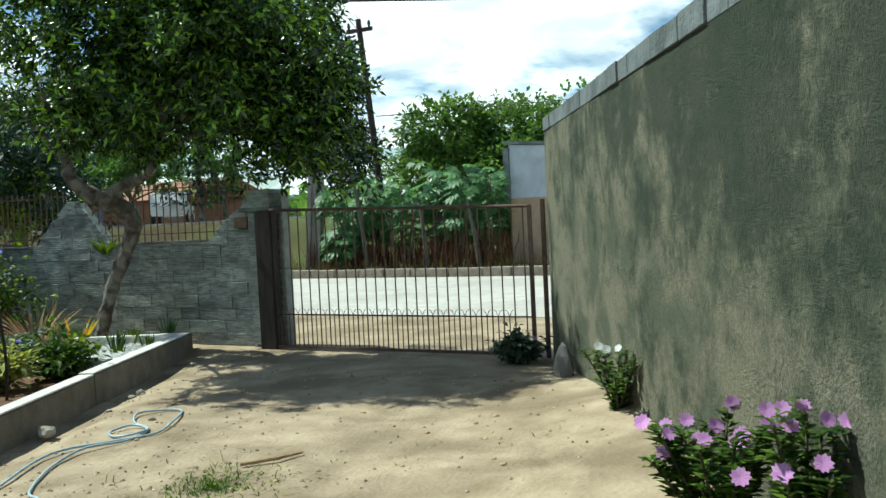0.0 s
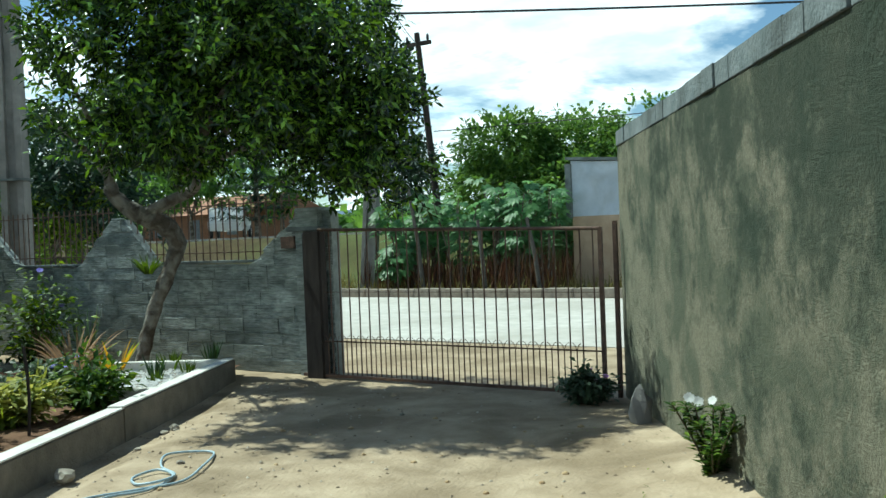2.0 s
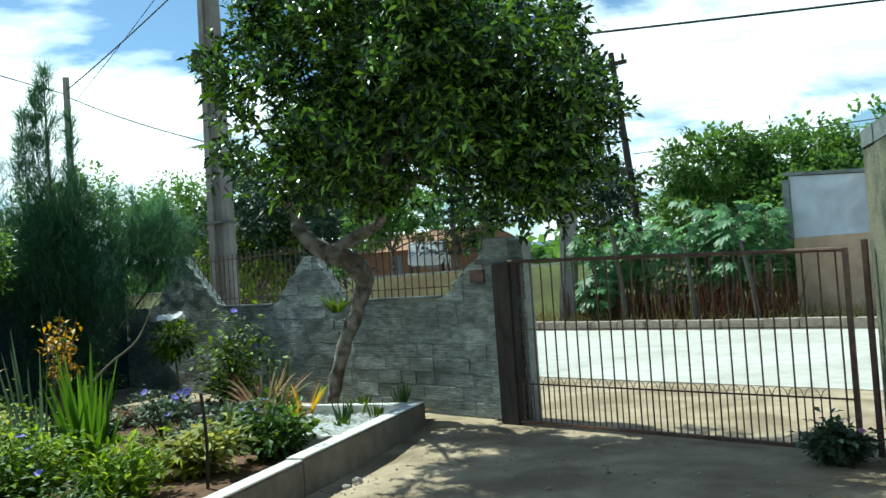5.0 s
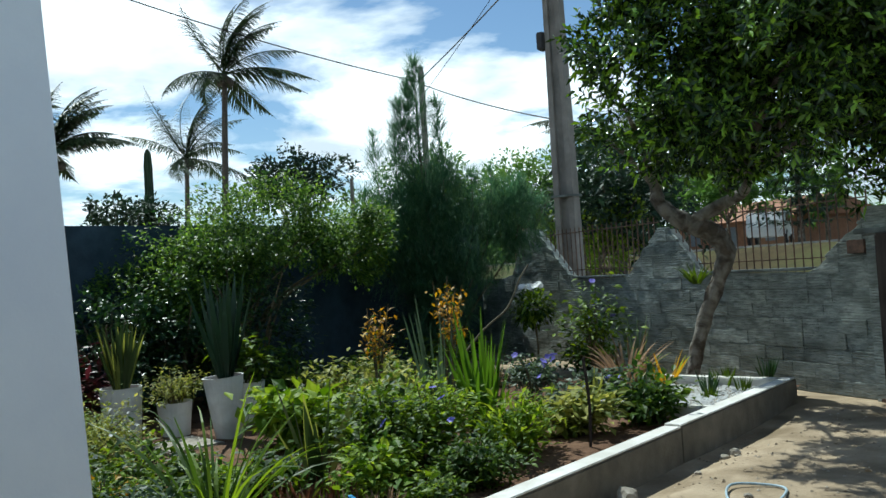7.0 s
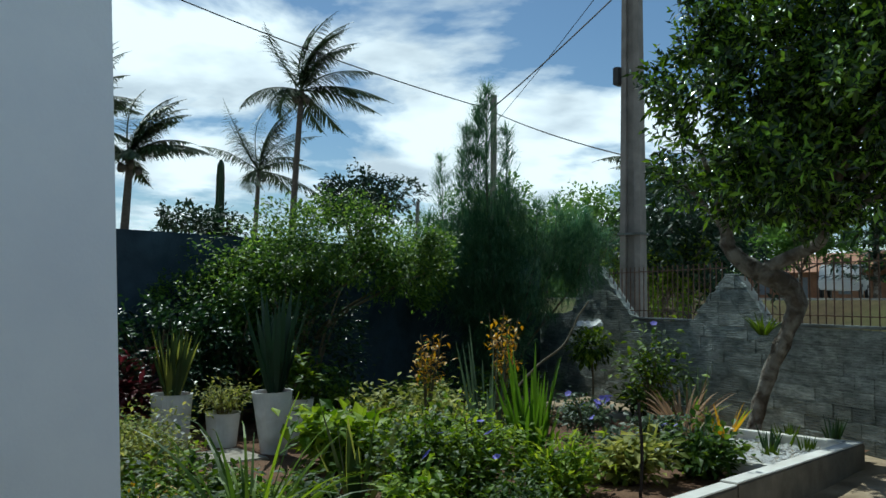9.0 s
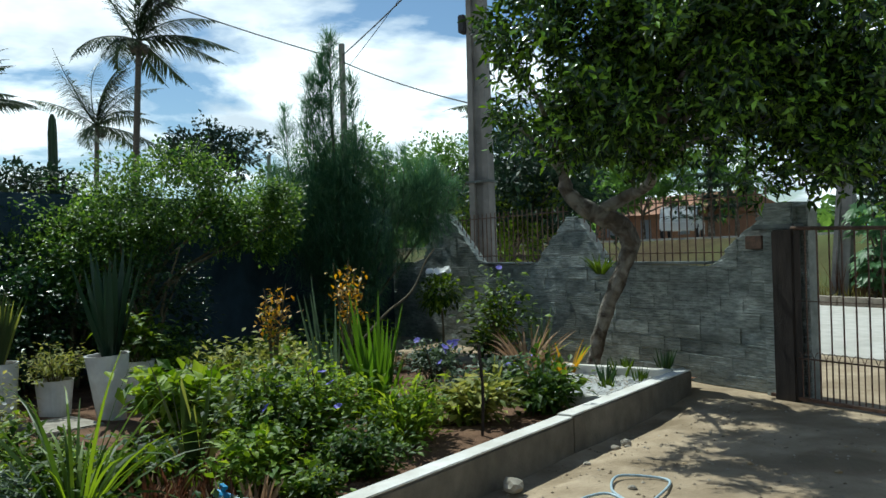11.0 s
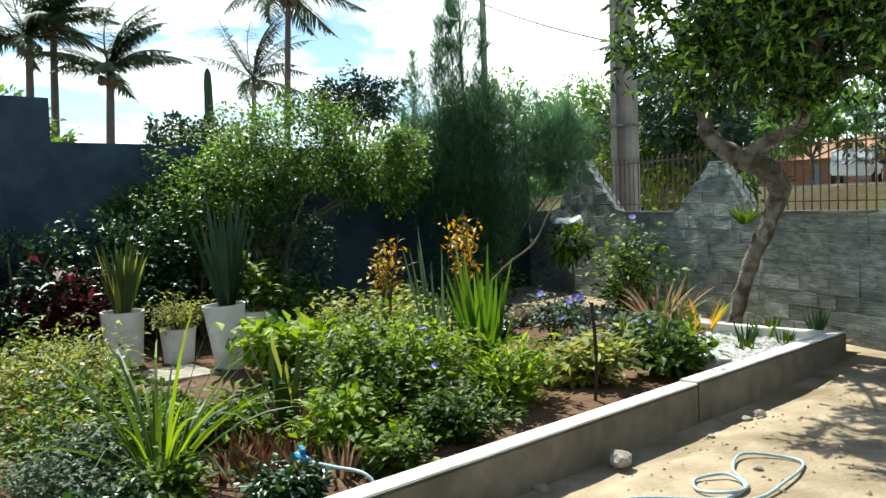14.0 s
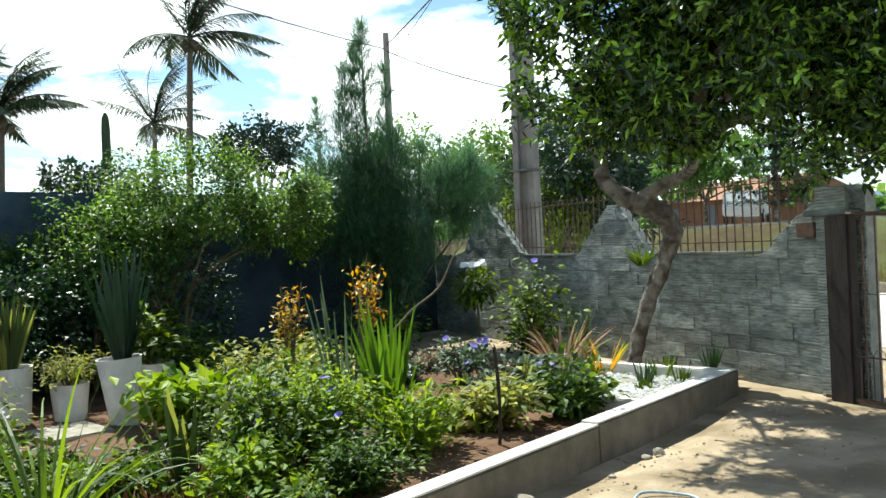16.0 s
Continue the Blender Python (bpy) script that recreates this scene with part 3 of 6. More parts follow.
def build_house():
    side_end = HC - AX * 9.0
    ang = math.degrees(math.atan2(AX.y, AX.x))
    nrm = Vector((-AX.y, AX.x, 0))      # into the house
    h = 3.0
    wo, wl, wz0, wz1, th = 0.415, 1.2, 1.07, 2.15, 0.16
    root = thing("wall_house", "white-painted house wall in shade with a window", "house", kind="structure")

    def piece(s0, s1, z0, z1, name="wall_piece"):
        p = HC - AX * ((s0 + s1) / 2) + nrm * th / 2
        part(name, box(bmesh.new(), p.x, p.y, (z0 + z1) / 2, s1 - s0, th, z1 - z0, ang), WHITE, root)
    piece(0, wo, -0.1, h)
    # the corner's plaster edge is out of plumb
    for ob in root.children:
        for v in ob.data.vertices:
            if (Vector((v.co.x, v.co.y, 0)) - HC).dot(AX) > -0.05:
                v.co -= AX * ((v.co.z - 1.5) * 0.05)
    piece(wo, wo + wl, -0.1, wz0)
    piece(wo, wo + wl, wz1, h)
    piece(wo + wl, 9.0, -0.1, h)
    wall_between((HC + nrm * th - AX * 0.09).xy, (HC + nrm * 6.0 - AX * 0.09).xy, -0.1, h, th, "wall_house_front", WHITE, "white-painted front wall of the house", side=1)
    # window
    w = thing("window_1", "grey-framed window in the white side wall", "window", kind="structure")
    for s0, s1, z0, z1 in ((wo, wo + 0.05, wz0, wz1), (wo + wl - 0.05, wo + wl, wz0, wz1), (wo + 0.05, wo + wl - 0.05, wz1 - 0.05, wz1), (wo + 0.05, wo + wl - 0.05, wz0, wz0 + 0.05), (wo + wl / 2 - 0.025, wo + wl / 2 + 0.025, wz0 + 0.05, wz1 - 0.05)):
        p = HC - AX * ((s0 + s1) / 2) + nrm * 0.075
        part("window_frame", box(bmesh.new(), p.x, p.y, (z0 + z1) / 2, s1 - s0, 0.06, z1 - z0, ang), GREYPAINT, w)
    p = HC - AX * (wo + wl / 2) + nrm * 0.08
    part("pane", box(bmesh.new(), p.x, p.y, (wz0 + wz1) / 2, wl - 0.1, 0.008, wz1 - wz0 - 0.1, ang), DARKGLASS, w)
    p = HC - AX * (wo + wl / 2) - nrm * 0.015
    part("window_sill", box(bmesh.new(), p.x, p.y, wz0 - 0.02, wl + 0.08, 0.09, 0.05, ang, 0.006), WHITE, w)
    # roof slab
    p = HC - AX * 4.5 + nrm * 3.0
    tagged(part("roof_slab", box(bmesh.new(), p.x, p.y, h + 0.06, 9.3, 6.3, 0.12, ang), WHITE), "plain flat roof slab of the house", "roof", kind="structure")
    # paved strip before the front
    p = HC + nrm * 1.9 + AX * 0.35
    tagged(part("pavement_front", box(bmesh.new(), p.x, p.y, 0.03, 0.7, 4.0, 0.16, ang, 0.01), CURBWHITE), "pale cement strip along the house front", "pavement", kind="structure")


GREYPAINT = mat("grey_window_paint", (0.16, 0.18, 0.21), (0.22, 0.24, 0.27), 6, 0.5, 0.05)
DARKGLASS = mat("dark_window_glass", (0.03, 0.035, 0.04), (0.04, 0.045, 0.05), 2, 0.08, 0)
build_house()


def build_kerb():
    k = thing("kerb", "rough stone kerb on the far side of the road", "kerb", kind="structure")
    rng = random.Random(2)
    x = -30.0
    while x < 22:
        ln = rng.uniform(0.7, 1.0)
        bm = box(bmesh.new(), x + ln / 2, 18.05 + rng.uniform(-0.02, 0.02), 0.09, ln - 0.02, 0.36, 0.22 + rng.uniform(-0.02, 0.02), rng.uniform(-1, 1), 0.025)
        part("kerb_stone", bm, KERB, k)
        x += ln


build_kerb()


# ---- the garden tree ----
def build_citrus():
    t = thing("citrus_tree", "leaning citrus tree with lichen-spotted trunk and dense glossy crown", "tree", (-3.35, 7.25, 0.05))
    rng = random.Random(11)
    main = smooth_path([(-0.02, -0.02, -0.1), (0.0, 0.0, 0.14), (0.07, 0.09, 0.6), (0.2, 0.25, 1.11), (0.27, 0.34, 1.45), (0.19, 0.24, 1.66), (0.0, 0.0, 1.81), (-0.13, -0.17, 2.01), (-0.16, -0.2, 2.2), (-0.1, -0.3, 2.5), (0.1, -0.38, 2.8)], 5)
    n = len(main)
    girth = (0.098, 0.084, 0.074, 0.08, 0.10, 0.11, 0.098, 0.08, 0.068, 0.05, 0.032)
    bm = tube(bmesh.new(), main, [girth[min(10, i // 5)] + (girth[min(10, i // 5 + 1)] - girth[min(10, i // 5)]) * (i % 5) / 5 + 0.007 * math.sin(i * 1.9) for i in range(n)], 12)
    for v in bm.verts:
        v.co += Vector((1, 1, 0.4)) * 0.018 * noise.noise(v.co * 7)
    part("trunk", bm, BARK, t, smooth=True)
    right = smooth_path([(0.04, 0.05, 1.76), (0.28, 0.25, 1.93), (0.6, 0.28, 2.03), (1.05, -0.05, 2.1), (1.6, -0.5, 2.4), (2.0, -0.55, 2.9)], 4)
    part("limb", tube(bmesh.new(), right, [0.078 - 0.05 * i / len(right) for i in range(len(right))], 10), BARK, t, smooth=True)
    for root, tips in (((-0.15, -0.2, 2.2), ((-0.5, -0.9, 2.9), (0.5, -1.2, 3.2), (0.9, -0.2, 3.6))), ((1.25, -0.42, 2.15), ((3.0, 0.3, 2.5), (2.6, -0.9, 3.0), (2.3, 0.5, 3.2), (1.7, -1.5, 2.8)))):
        for tip in tips:
            mid = Vector(root) * 0.5 + Vector(tip) * 0.5 + Vector((0, 0, 0.12))
            part("limb", tube(bmesh.new(), smooth_path([root, tuple(mid), tip], 4), [0.04 - 0.0035 * i for i in range(9)], 8), BARK, t, smooth=True)
    # crown: many leaf clumps on a leaning ellipsoid, each built of whorled twigs
    c0 = Vector((2.12, -0.48, 3.1))
    vr, vd = Vector((0.68, 0.73, 0)), Vector((-0.73, 0.68, 0))
    clumps = []
    for k in range(165):
        d = Vector((rng.gauss(0, 1), rng.gauss(0, 1), rng.gauss(0.1, 0.95))).normalized()
        q = rng.uniform(0.1, 0.66) if k < 80 else rng.uniform(0.8, 1.04)
        p = (vr * d.dot(vr) * 1.72 + vd * d.dot(vd) * 1.3 + Vector((0, 0, d.z * (1.32 if d.z > 0 else 0.86)))) * q
        if p.z > 0:
            p = Vector((p.x * (1 - 0.3 * p.z), p.y * (1 - 0.3 * p.z), p.z))
        p -= vr * (0.5 if p.z > 0 else 0.0) * p.z
        clumps.append((c0 + p, 0.42 if k < 80 else rng.choice((0.16, 0.22, 0.3, 0.38)), d))
    for k in range(42):     # drooping shoulder on the street side
        p = c0 + vr * rng.uniform(0.55, 1.3) + Vector((rng.gauss(0, .2), rng.gauss(0, .2), rng.uniform(-1.22, -0.1)))
        clumps.append((p, rng.uniform(0.2, 0.38), (vr + Vector((0, 0, -0.2))).normalized()))
    for k in range(10):     # lower skirt on the garden side
        p = c0 - vr * rng.uniform(0.2, 0.95) + Vector((rng.gauss(0, .5), rng.gauss(0, .5), rng.uniform(-0.92, -0.4)))
        clumps.append((p, rng.uniform(0.2, 0.34), Vector((rng.gauss(0, .5), rng.gauss(0, .5), -0.4)).normalized()))
    for k in range(36):     # leaves close above the fork
        p = Vector((rng.uniform(-0.5, 1.6), rng.gauss(-0.2, .25), rng.uniform(2.35, 2.95)))
        clumps.append((p, rng.uniform(0.2, 0.36), Vector((rng.gauss(0, .5), rng.gauss(0, .5), 0.1)).normalized()))
    for k in range(6):      # a loose sprig at the edge
        p = c0 - vr * rng.uniform(1.25, 1.5) + Vector((rng.gauss(0, .15), rng.gauss(0, .15), rng.uniform(0.0, 0.6)))
        clumps.append((p, 0.18, -vr))
    lv = Leaves()
    for c, r, d0 in clumps:
        for j in range(int(31 * r * r / 0.14 + 11)):
            d = Vector((rng.gauss(0, 1), rng.gauss(0, 1), rng.gauss(0.3, 1))).normalized()
            d = (d + d0 * 0.7 + Vector((0, 0, 0.2))).normalized()
            p = c + d * r * rng.uniform(0.55, 1.12)
            ax = (d + Vector((0, 0, 0.3)) + Vector((rng.gauss(0, .5), rng.gauss(0, .5), rng.gauss(0, .5)))).normalized()
            u = ax.orthogonal().normalized()
            w = ax.cross(u)
            o = rng.uniform(0, 6)
            for i in range(rng.choice((6, 8, 10))):
                a = o + i * 2.4 + rng.gauss(0, .35)
                way = ax * rng.uniform(0.1, 1.1) + (u * math.cos(a) + w * math.sin(a)) * rng.uniform(0.5, 1.0)
                lv.leaf(p + ax * (0.022 * i - 0.09), way, ax, rng.uniform(0.06, 0.115), rng.uniform(0.028, 0.045), 0.14, 0.18)
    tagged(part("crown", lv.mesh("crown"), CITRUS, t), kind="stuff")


build_citrus()


# ---- poles, wires, yard things ----
def double_t_pole(at, h, wb, wt, rz, label):
    """A concrete pole of H section, tapering upwards."""
    t = thing("utility_pole", label, "utility pole", at, rz, group="utility poles")
    for s in (-1, 1):
        bm = bmesh.new()
        v = bmesh.ops.create_cube(bm, size=1.0, matrix=Matrix.LocRotScale((0, 0, h / 2 - 0.1), None, (1, 1, h + 0.2)))["verts"]
        for q in v:
            k = q.co.z > h / 2
            w = wt if k else wb
            q.co.x = (s * w * 0.5 - s * w * 0.14) + (1 if q.co.x > 0 else -1) * w * 0.14
            q.co.y = (1 if q.co.y > 0 else -1) * w * 0.32
        part("flange", bm, POLE, t)
    bm = bmesh.new()
    v = bmesh.ops.create_cube(bm, size=1.0, matrix=Matrix.LocRotScale((0, 0, h / 2 - 0.1), None, (1, 1, h + 0.2)))["verts"]
    for q in v:
        w = wt if q.co.z > h / 2 else wb
        q.co.x = (1 if q.co.x > 0 else -1) * w * 0.24
        q.co.y = (1 if q.co.y > 0 else -1) * w * 0.10
    part("web", bm, POLE, t)
    return t


bp = double_t_pole((-9.75, 9.95, 0), 9.0, 0.46, 0.30, 30, "tall concrete utility pole behind the block wall")
part("band", box(bmesh.new(), 0, 0, 2.75, 0.48, 0.36, 0.04), COPING, bp, "pale strap")
part("junction_box", box(bmesh.new(), -0.24, -0.1, 5.75, 0.14, 0.22, 0.34, 0, 0.02), WIRE, bp, "black junction box")
rp = double_t_pole((-8.85, 19.25, 0.05), 9.5, 0.42, 0.26, 12, "concrete utility pole beside the road")
rp.rotation_euler = (0, 0.075, radians(12))


def pole_two():
    t = thing("utility_pole", "leaning dark pole with a short crossarm", "utility pole", (-9.2, 23.9, 0.2), 0, group="utility poles")
    part("shaft", tube(bmesh.new(), [(0, 0, -0.3), (-0.4, 0, 4.0), (-0.75, 0, 7.7)], [0.13, 0.11, 0.09], 10), OLDWOOD, t)
    part("crossarm", box(bmesh.new(), -0.72, 0, 7.35, 0.95, 0.1, 0.12), OLDWOOD, t)
    for x in (-1.12, -0.75, -0.35):
        part("insulator", tube(bmesh.new(), [(x, 0, 7.42), (x, 0, 7.5), (x, 0, 7.62)], [0.03, 0.055, 0.03], 8), WIRE, t)


pole_two()


def plain_post(at, h, r, label, name="post"):
    t = thing(name, label, "post", at)
    part("shaft", tube(bmesh.new(), [(0, 0, -0.2), (0.03, 0, h)], [r, r * 0.85], 8), POLE, t)


plain_post((-16.0, 9.85, 0), 6.75, 0.095, "slim grey concrete post carrying cables")
plain_post((-24.2, 10.6, 0), 4.9, 0.08, "slim far post above the hedge")


def cable(a, b, sag, r, label="thin black overhead cable"):
    a, b = Vector(a), Vector(b)
    pts = [a.lerp(b, i / 16) - Vector((0, 0, sag * 4 * (i / 16) * (1 - i / 16))) for i in range(17)]
    ob = part("cable", tube(bmesh.new(), pts, r, 5), WIRE)
    tagged(ob, label, "cable", group="overhead cables")


cable((-8.15, 19.1, 7.25), (14.0, 36.5, 8.2), 0.15, 0.032)
cable((-8.2, 19.1, 7.5), (-9.75, 9.95, 8.9), 0.1, 0.012)
cable((-15.95, 9.85, 6.45), (-9.75, 9.95, 7.6), 0.05, 0.016)
cable((-14.0, 2.0, 7.56), (-15.95, 9.85, 6.35), 0.12, 0.014)
cable((-13.0, -3.0, 8.6), (-14.0, 2.0, 7.56), 0.02, 0.014)
cable((-15.95, 9.85, 6.3), (-9.75, 9.95, 4.2), 0.08, 0.014)
cable((-9.75, 9.95, 8.2), (-24.2, 10.6, 4.8), 0.3, 0.008)
cable((-9.5, 24.0, 4.75), (16, 24.4, 4.7), 0.15, 0.014)
cable((-9.9, 23.9, 7.5), (-8.2, 19.1, 8.2), 0.15, 0.012)
cable((-9.75, 9.95, 8.9), (2.0, 12.5, 9.6), 0.2, 0.012)

HOSE = mat("hose_plastic", (0.26, 0.36, 0.42), (0.42, 0.52, 0.56), 30, 0.45, 0.05, spec=0.5)
BLUE = mat("blue_plastic", (0.02, 0.20, 0.42), (0.04, 0.30, 0.55), 12, 0.4, 0.05)
ROCK = mat("pale_stone", (0.22, 0.195, 0.155), (0.38, 0.345, 0.285), 12, 0.9, 0.6, 40, spec=0.2)
LITTER = mat("dry_debris", (0.30, 0.20, 0.10), (0.50, 0.38, 0.22), 14, 0.9, 0.3)
POTWHITE = mat("worn_white_pot", (0.58, 0.58, 0.56), (0.74, 0.74, 0.72), 6, 0.6, 0.1, 60, (0.40, 0.38, 0.33), 3.0, 0.5)


def build_hose():
    t = thing("garden_hose", "pale blue-grey garden hose looped on the sand", "hose", (0, 0, 0))
    loop = [(0.55, 3.05), (0.20, 3.72), (0.28, 4.2), (0.40, 4.42), (0.30, 4.68), (0.10, 4.98), (-0.05, 4.98), (-0.17, 4.80), (-0.02, 4.62), (0.22, 4.52), (0.30, 4.36), (0.18, 4.26), (0.04, 4.34), (0.06, 4.52), (0.25, 4.48), (0.34, 4.2), (0.30, 3.9), (0.42, 3.55), (0.75, 3.15), (0.95, 3.05), (0.98, 2.85), (0.75, 2.78), (0.50, 2.9), (0.36, 3.05), (0.2, 2.95), (0.12, 2.70)]
    pts = [(x, y, ground_z(x, y) + 0.014 + 0.012 * (i % 3 == 1)) for i, (x, y) in enumerate(loop)]
    part("tube", tube(bmesh.new(), smooth_path(pts, 6), 0.0085, 8), HOSE, t, smooth=True)
    pts = smooth_path([(0.12, 2.70, 0.02), (0.05, 2.66, 0.14), (-0.04, 2.62, 0.245), (-0.22, 2.5, 0.25), (-0.43, 2.41, 0.23)], 6)
    part("riser", tube(bmesh.new(), pts, 0.0085, 8), HOSE, t, smooth=True)
    tap = thing("garden_tap", "blue plastic tap on a short riser in the bed", "tap", (-0.48, 2.40, 0.05))
    part("pipe", tube(bmesh.new(), [(0, 0, 0), (0, 0, 0.16)], 0.014, 8), POTWHITE, tap)
    bm = tube(bmesh.new(), [(-0.05, -0.02, 0.18), (0.06, 0.02, 0.18)], [0.028, 0.022], 10)
    part("body", bm, BLUE, tap)
    bm = tube(bmesh.new(), [(0, 0, 0.18), (0, 0, 0.22)], 0.012, 8)
    box(bm, 0, 0, 0.23, 0.08, 0.022, 0.016)
    part("handle", bm, BLUE, tap)


build_hose()


def rock(at, r, rng, material, name="rock", label="rough pale stone on the sand", cat="rock", group="stones"):
    bm = bmesh.new()
    bmesh.ops.create_icosphere(bm, subdivisions=2, radius=1.0)
    sx, sy, sz = r * rng.uniform(0.8, 1.3), r * rng.uniform(0.8, 1.2), r * rng.uniform(0.5, 0.75)
    o = rng.uniform(0, 50)
    for v in bm.verts:
        k = 1 + 0.35 * noise.noise(v.co * 1.3 + Vector((o, 0, 0)))
        v.co = Vector((v.co.x * sx * k, v.co.y * sy * k, v.co.z * sz * k))
    ob = part(name, bm, material)
    ob.location = (at[0], at[1], at[2] + sz * 0.5)
    ob.rotation_euler = (0, 0, rng.uniform(0, 6))
    return tagged(ob, label, cat, group)


def build_yard_bits():
    rng = random.Random(21)
    rock((-0.40, 4.16, -0.01), 0.075, rng, ROCK, label="pale stone lying against the curb")
    for x, y, r in ((-0.95, 5.45, 0.035), (-1.0, 5.6, 0.05), (-0.86, 5.5, 0.03), (-0.72, 5.0, 0.025), (0.02, 4.75, 0.026), (-0.25, 3.6, 0.04), (-0.3, 3.48, 0.03), (0.6, 6.6, 0.02)):
        rock((x, y, ground_z(x, y)), r, rng, ROCK, label="small stone on the bare sand")
    for k in range(60):
        x, y = rng.uniform(-0.3, 3.4), rng.uniform(2.6, 7.0)
        ob = rock((x, y, ground_z(x, y) - 0.004), rng.uniform(0.010, 0.022), rng, LITTER, "debris", "bit of dry debris on the sand", "debris", "debris")
    # block of stone by the foot of the tall wall
    s = rock((2.58, 6.78, 0.06), 0.15, rng, POLE, "stone_block", "upright grey stone at the wall foot", "stone", "")
    s.scale = (0.6, 0.7, 2.2)
    st = part("stick", tube(bmesh.new(), [(1.55, 3.95, ground_z(1.55, 3.95) + 0.02), (1.68, 4.12, ground_z(1.68, 4.12) + 0.025), (1.74, 4.3, ground_z(1.74, 4.3) + 0.02)], [0.011, 0.012, 0.008], 7), LITTER)
    tagged(st, "pale dry stick on the sand", "stick")


build_yard_bits()


def pot(at, rt, rb, h, label, tilt=0.0):
    t = thing("plant_pot", label, "pot", at, group="white pots")
    t.rotation_euler = (radians(tilt), 0, 0)
    bm = bmesh.new()
    n = 24
    prof = [(rb, 0), (rt, h), (rt + 0.006, h), (rt - 0.012, h), (rt - 0.02, h - 0.06)]
    rings = [[bm.verts.new((r * math.cos(2 * math.pi * k / n), r * math.sin(2 * math.pi * k / n), z)) for k in range(n)] for r, z in prof]
    for a, b in zip(rings, rings[1:]):
        for k in range(n):
            bm.faces.new((a[k], a[(k + 1) % n], b[(k + 1) % n], b[k]))
    bm.faces.new(rings[0][::-1])
    part("shell", bm, POTWHITE, t, smooth=False)
    bm = bmesh.new()
    bmesh.ops.create_circle(bm, cap_ends=True, segments=n, radius=rt - 0.015)
    for v in bm.verts:
        v.co.z = h - 0.05
    part("potting_soil", bm, SOIL, t, "dark potting soil")
    return t


pot((-4.45, 1.50, 0.08), 0.19, 0.155, 0.53, "tall worn white pot with a snake plant")
pot((-4.47, 1.97, 0.08), 0.165, 0.13, 0.34, "short white pot with a feathery plant")
pot((-3.98, 2.38, 0.08), 0.185, 0.12, 0.58, "tall tapering white pot tilted slightly", 3)
pot((-4.75, 2.72, 0.08), 0.18, 0.13, 0.42, "white pot with a leafy green plant")
bm = box(bmesh.new(), -3.75, 1.93, 0.115, 0.6, 0.5, 0.05, 20, 0.01)
tagged(part("paving_slab", bm, ROCK), "pale cement slab before the pots", "slab")


def build_litter():
    """Dry leaves, grit and pebbles strewn over the bare earth of the drive."""
    rng = random.Random(77)
    vs, fs = [], []
    for k in range(1400):
        s, o = rng.uniform(0.1, 6.3), abs(rng.gauss(0, 1.0)) * 1.3
        p = CT - CWAY * s + Vector((CWAY.y, -CWAY.x, 0)) * (0.04 + o)
        if k % 2:
            p = Vector((rng.uniform(-1.5, 3.6), rng.uniform(2.2, 7.7), 0))
        if (p - RW_FAR).dot(Vector((RW_WAY.y, -RW_WAY.x, 0))) > -0.1:
            continue
        r = rng.choice((0.004, 0.006, 0.009, 0.014))
        z = ground_z(p.x, p.y) + r * 0.15
        a = rng.uniform(0, 6.28)
        i = len(vs)
        for q in range(5):
            b = a + q * 1.2566
            rr = r * rng.uniform(0.6, 1.3)
            vs.append((p.x + math.cos(b) * rr, p.y + math.sin(b) * rr, z))
        vs.append((p.x, p.y, z + r * 0.7))
        fs += [(i + q, i + (q + 1) % 5, i + 5) for q in range(5)]
    me = bpy.data.meshes.new("yard_litter")
    me.from_pydata(vs, [], fs)
    me.materials.append(LITTERMIX)
    tagged(new("yard_litter", me), "grit and dry leaf bits strewn over the earth", "litter", kind="stuff")


LITTERMIX = leaf_mat("mixed_grit", (0.19, 0.14, 0.09), (0.50, 0.44, 0.35), 0.9, 0.0, 0.1)
build_litter()


# ---- across the road and beyond ----
PALMLEAF = leaf_mat("palm_leaflet", (0.018, 0.036, 0.014), (0.05, 0.08, 0.03), 0.5, 0.2, 0.3)
FARLEAF = leaf_mat("far_foliage", (0.055, 0.12, 0.025), (0.14, 0.24, 0.055), 0.6, 0.45, 0.2)
YELLOWLEAF = leaf_mat("yellow_green_foliage", (0.09, 0.16, 0.02), (0.20, 0.28, 0.035), 0.6, 0.42, 0.2)
STREETLEAF = leaf_mat("roadside_foliage", (0.055, 0.115, 0.024), (0.15, 0.245, 0.052), 0.55, 0.35, 0.3)
DARKLEAF = leaf_mat("dark_far_foliage", (0.012, 0.032, 0.018), (0.035, 0.065, 0.03), 0.6, 0.15, 0.3)
CASTORLEAF = leaf_mat("castor_leaf", (0.07, 0.16, 0.06), (0.19, 0.32, 0.14), 0.45, 0.45)
REDDRY = leaf_mat("dry_reddish_stalks", (0.07, 0.03, 0.018), (0.17, 0.09, 0.04), 0.8, 0.1, 0.2)
TRUNKGREY = mat("palm_trunk", (0.06, 0.054, 0.047), (0.11, 0.10, 0.085), 6, 0.9, 0.6, 30, stretch=(1, 1, 4))
SHEDBLUE = mat("faded_blue_white_paint", (0.42, 0.48, 0.56), (0.55, 0.60, 0.66), 2, 0.85, 0.3, 40, (0.30, 0.31, 0.32), 1.2, 0.6)
TERRACOTTA = mat("bare_clay_brick", (0.24, 0.11, 0.06), (0.34, 0.175, 0.10), 3, 0.9, 0.4, 30, (0.28, 0.16, 0.10), 0.6, 0.5)
TANWALL = mat("tan_plaster", (0.38, 0.27, 0.18), (0.50, 0.38, 0.26), 3, 0.9, 0.4, 40, (0.22, 0.17, 0.12), 1.0, 0.6)


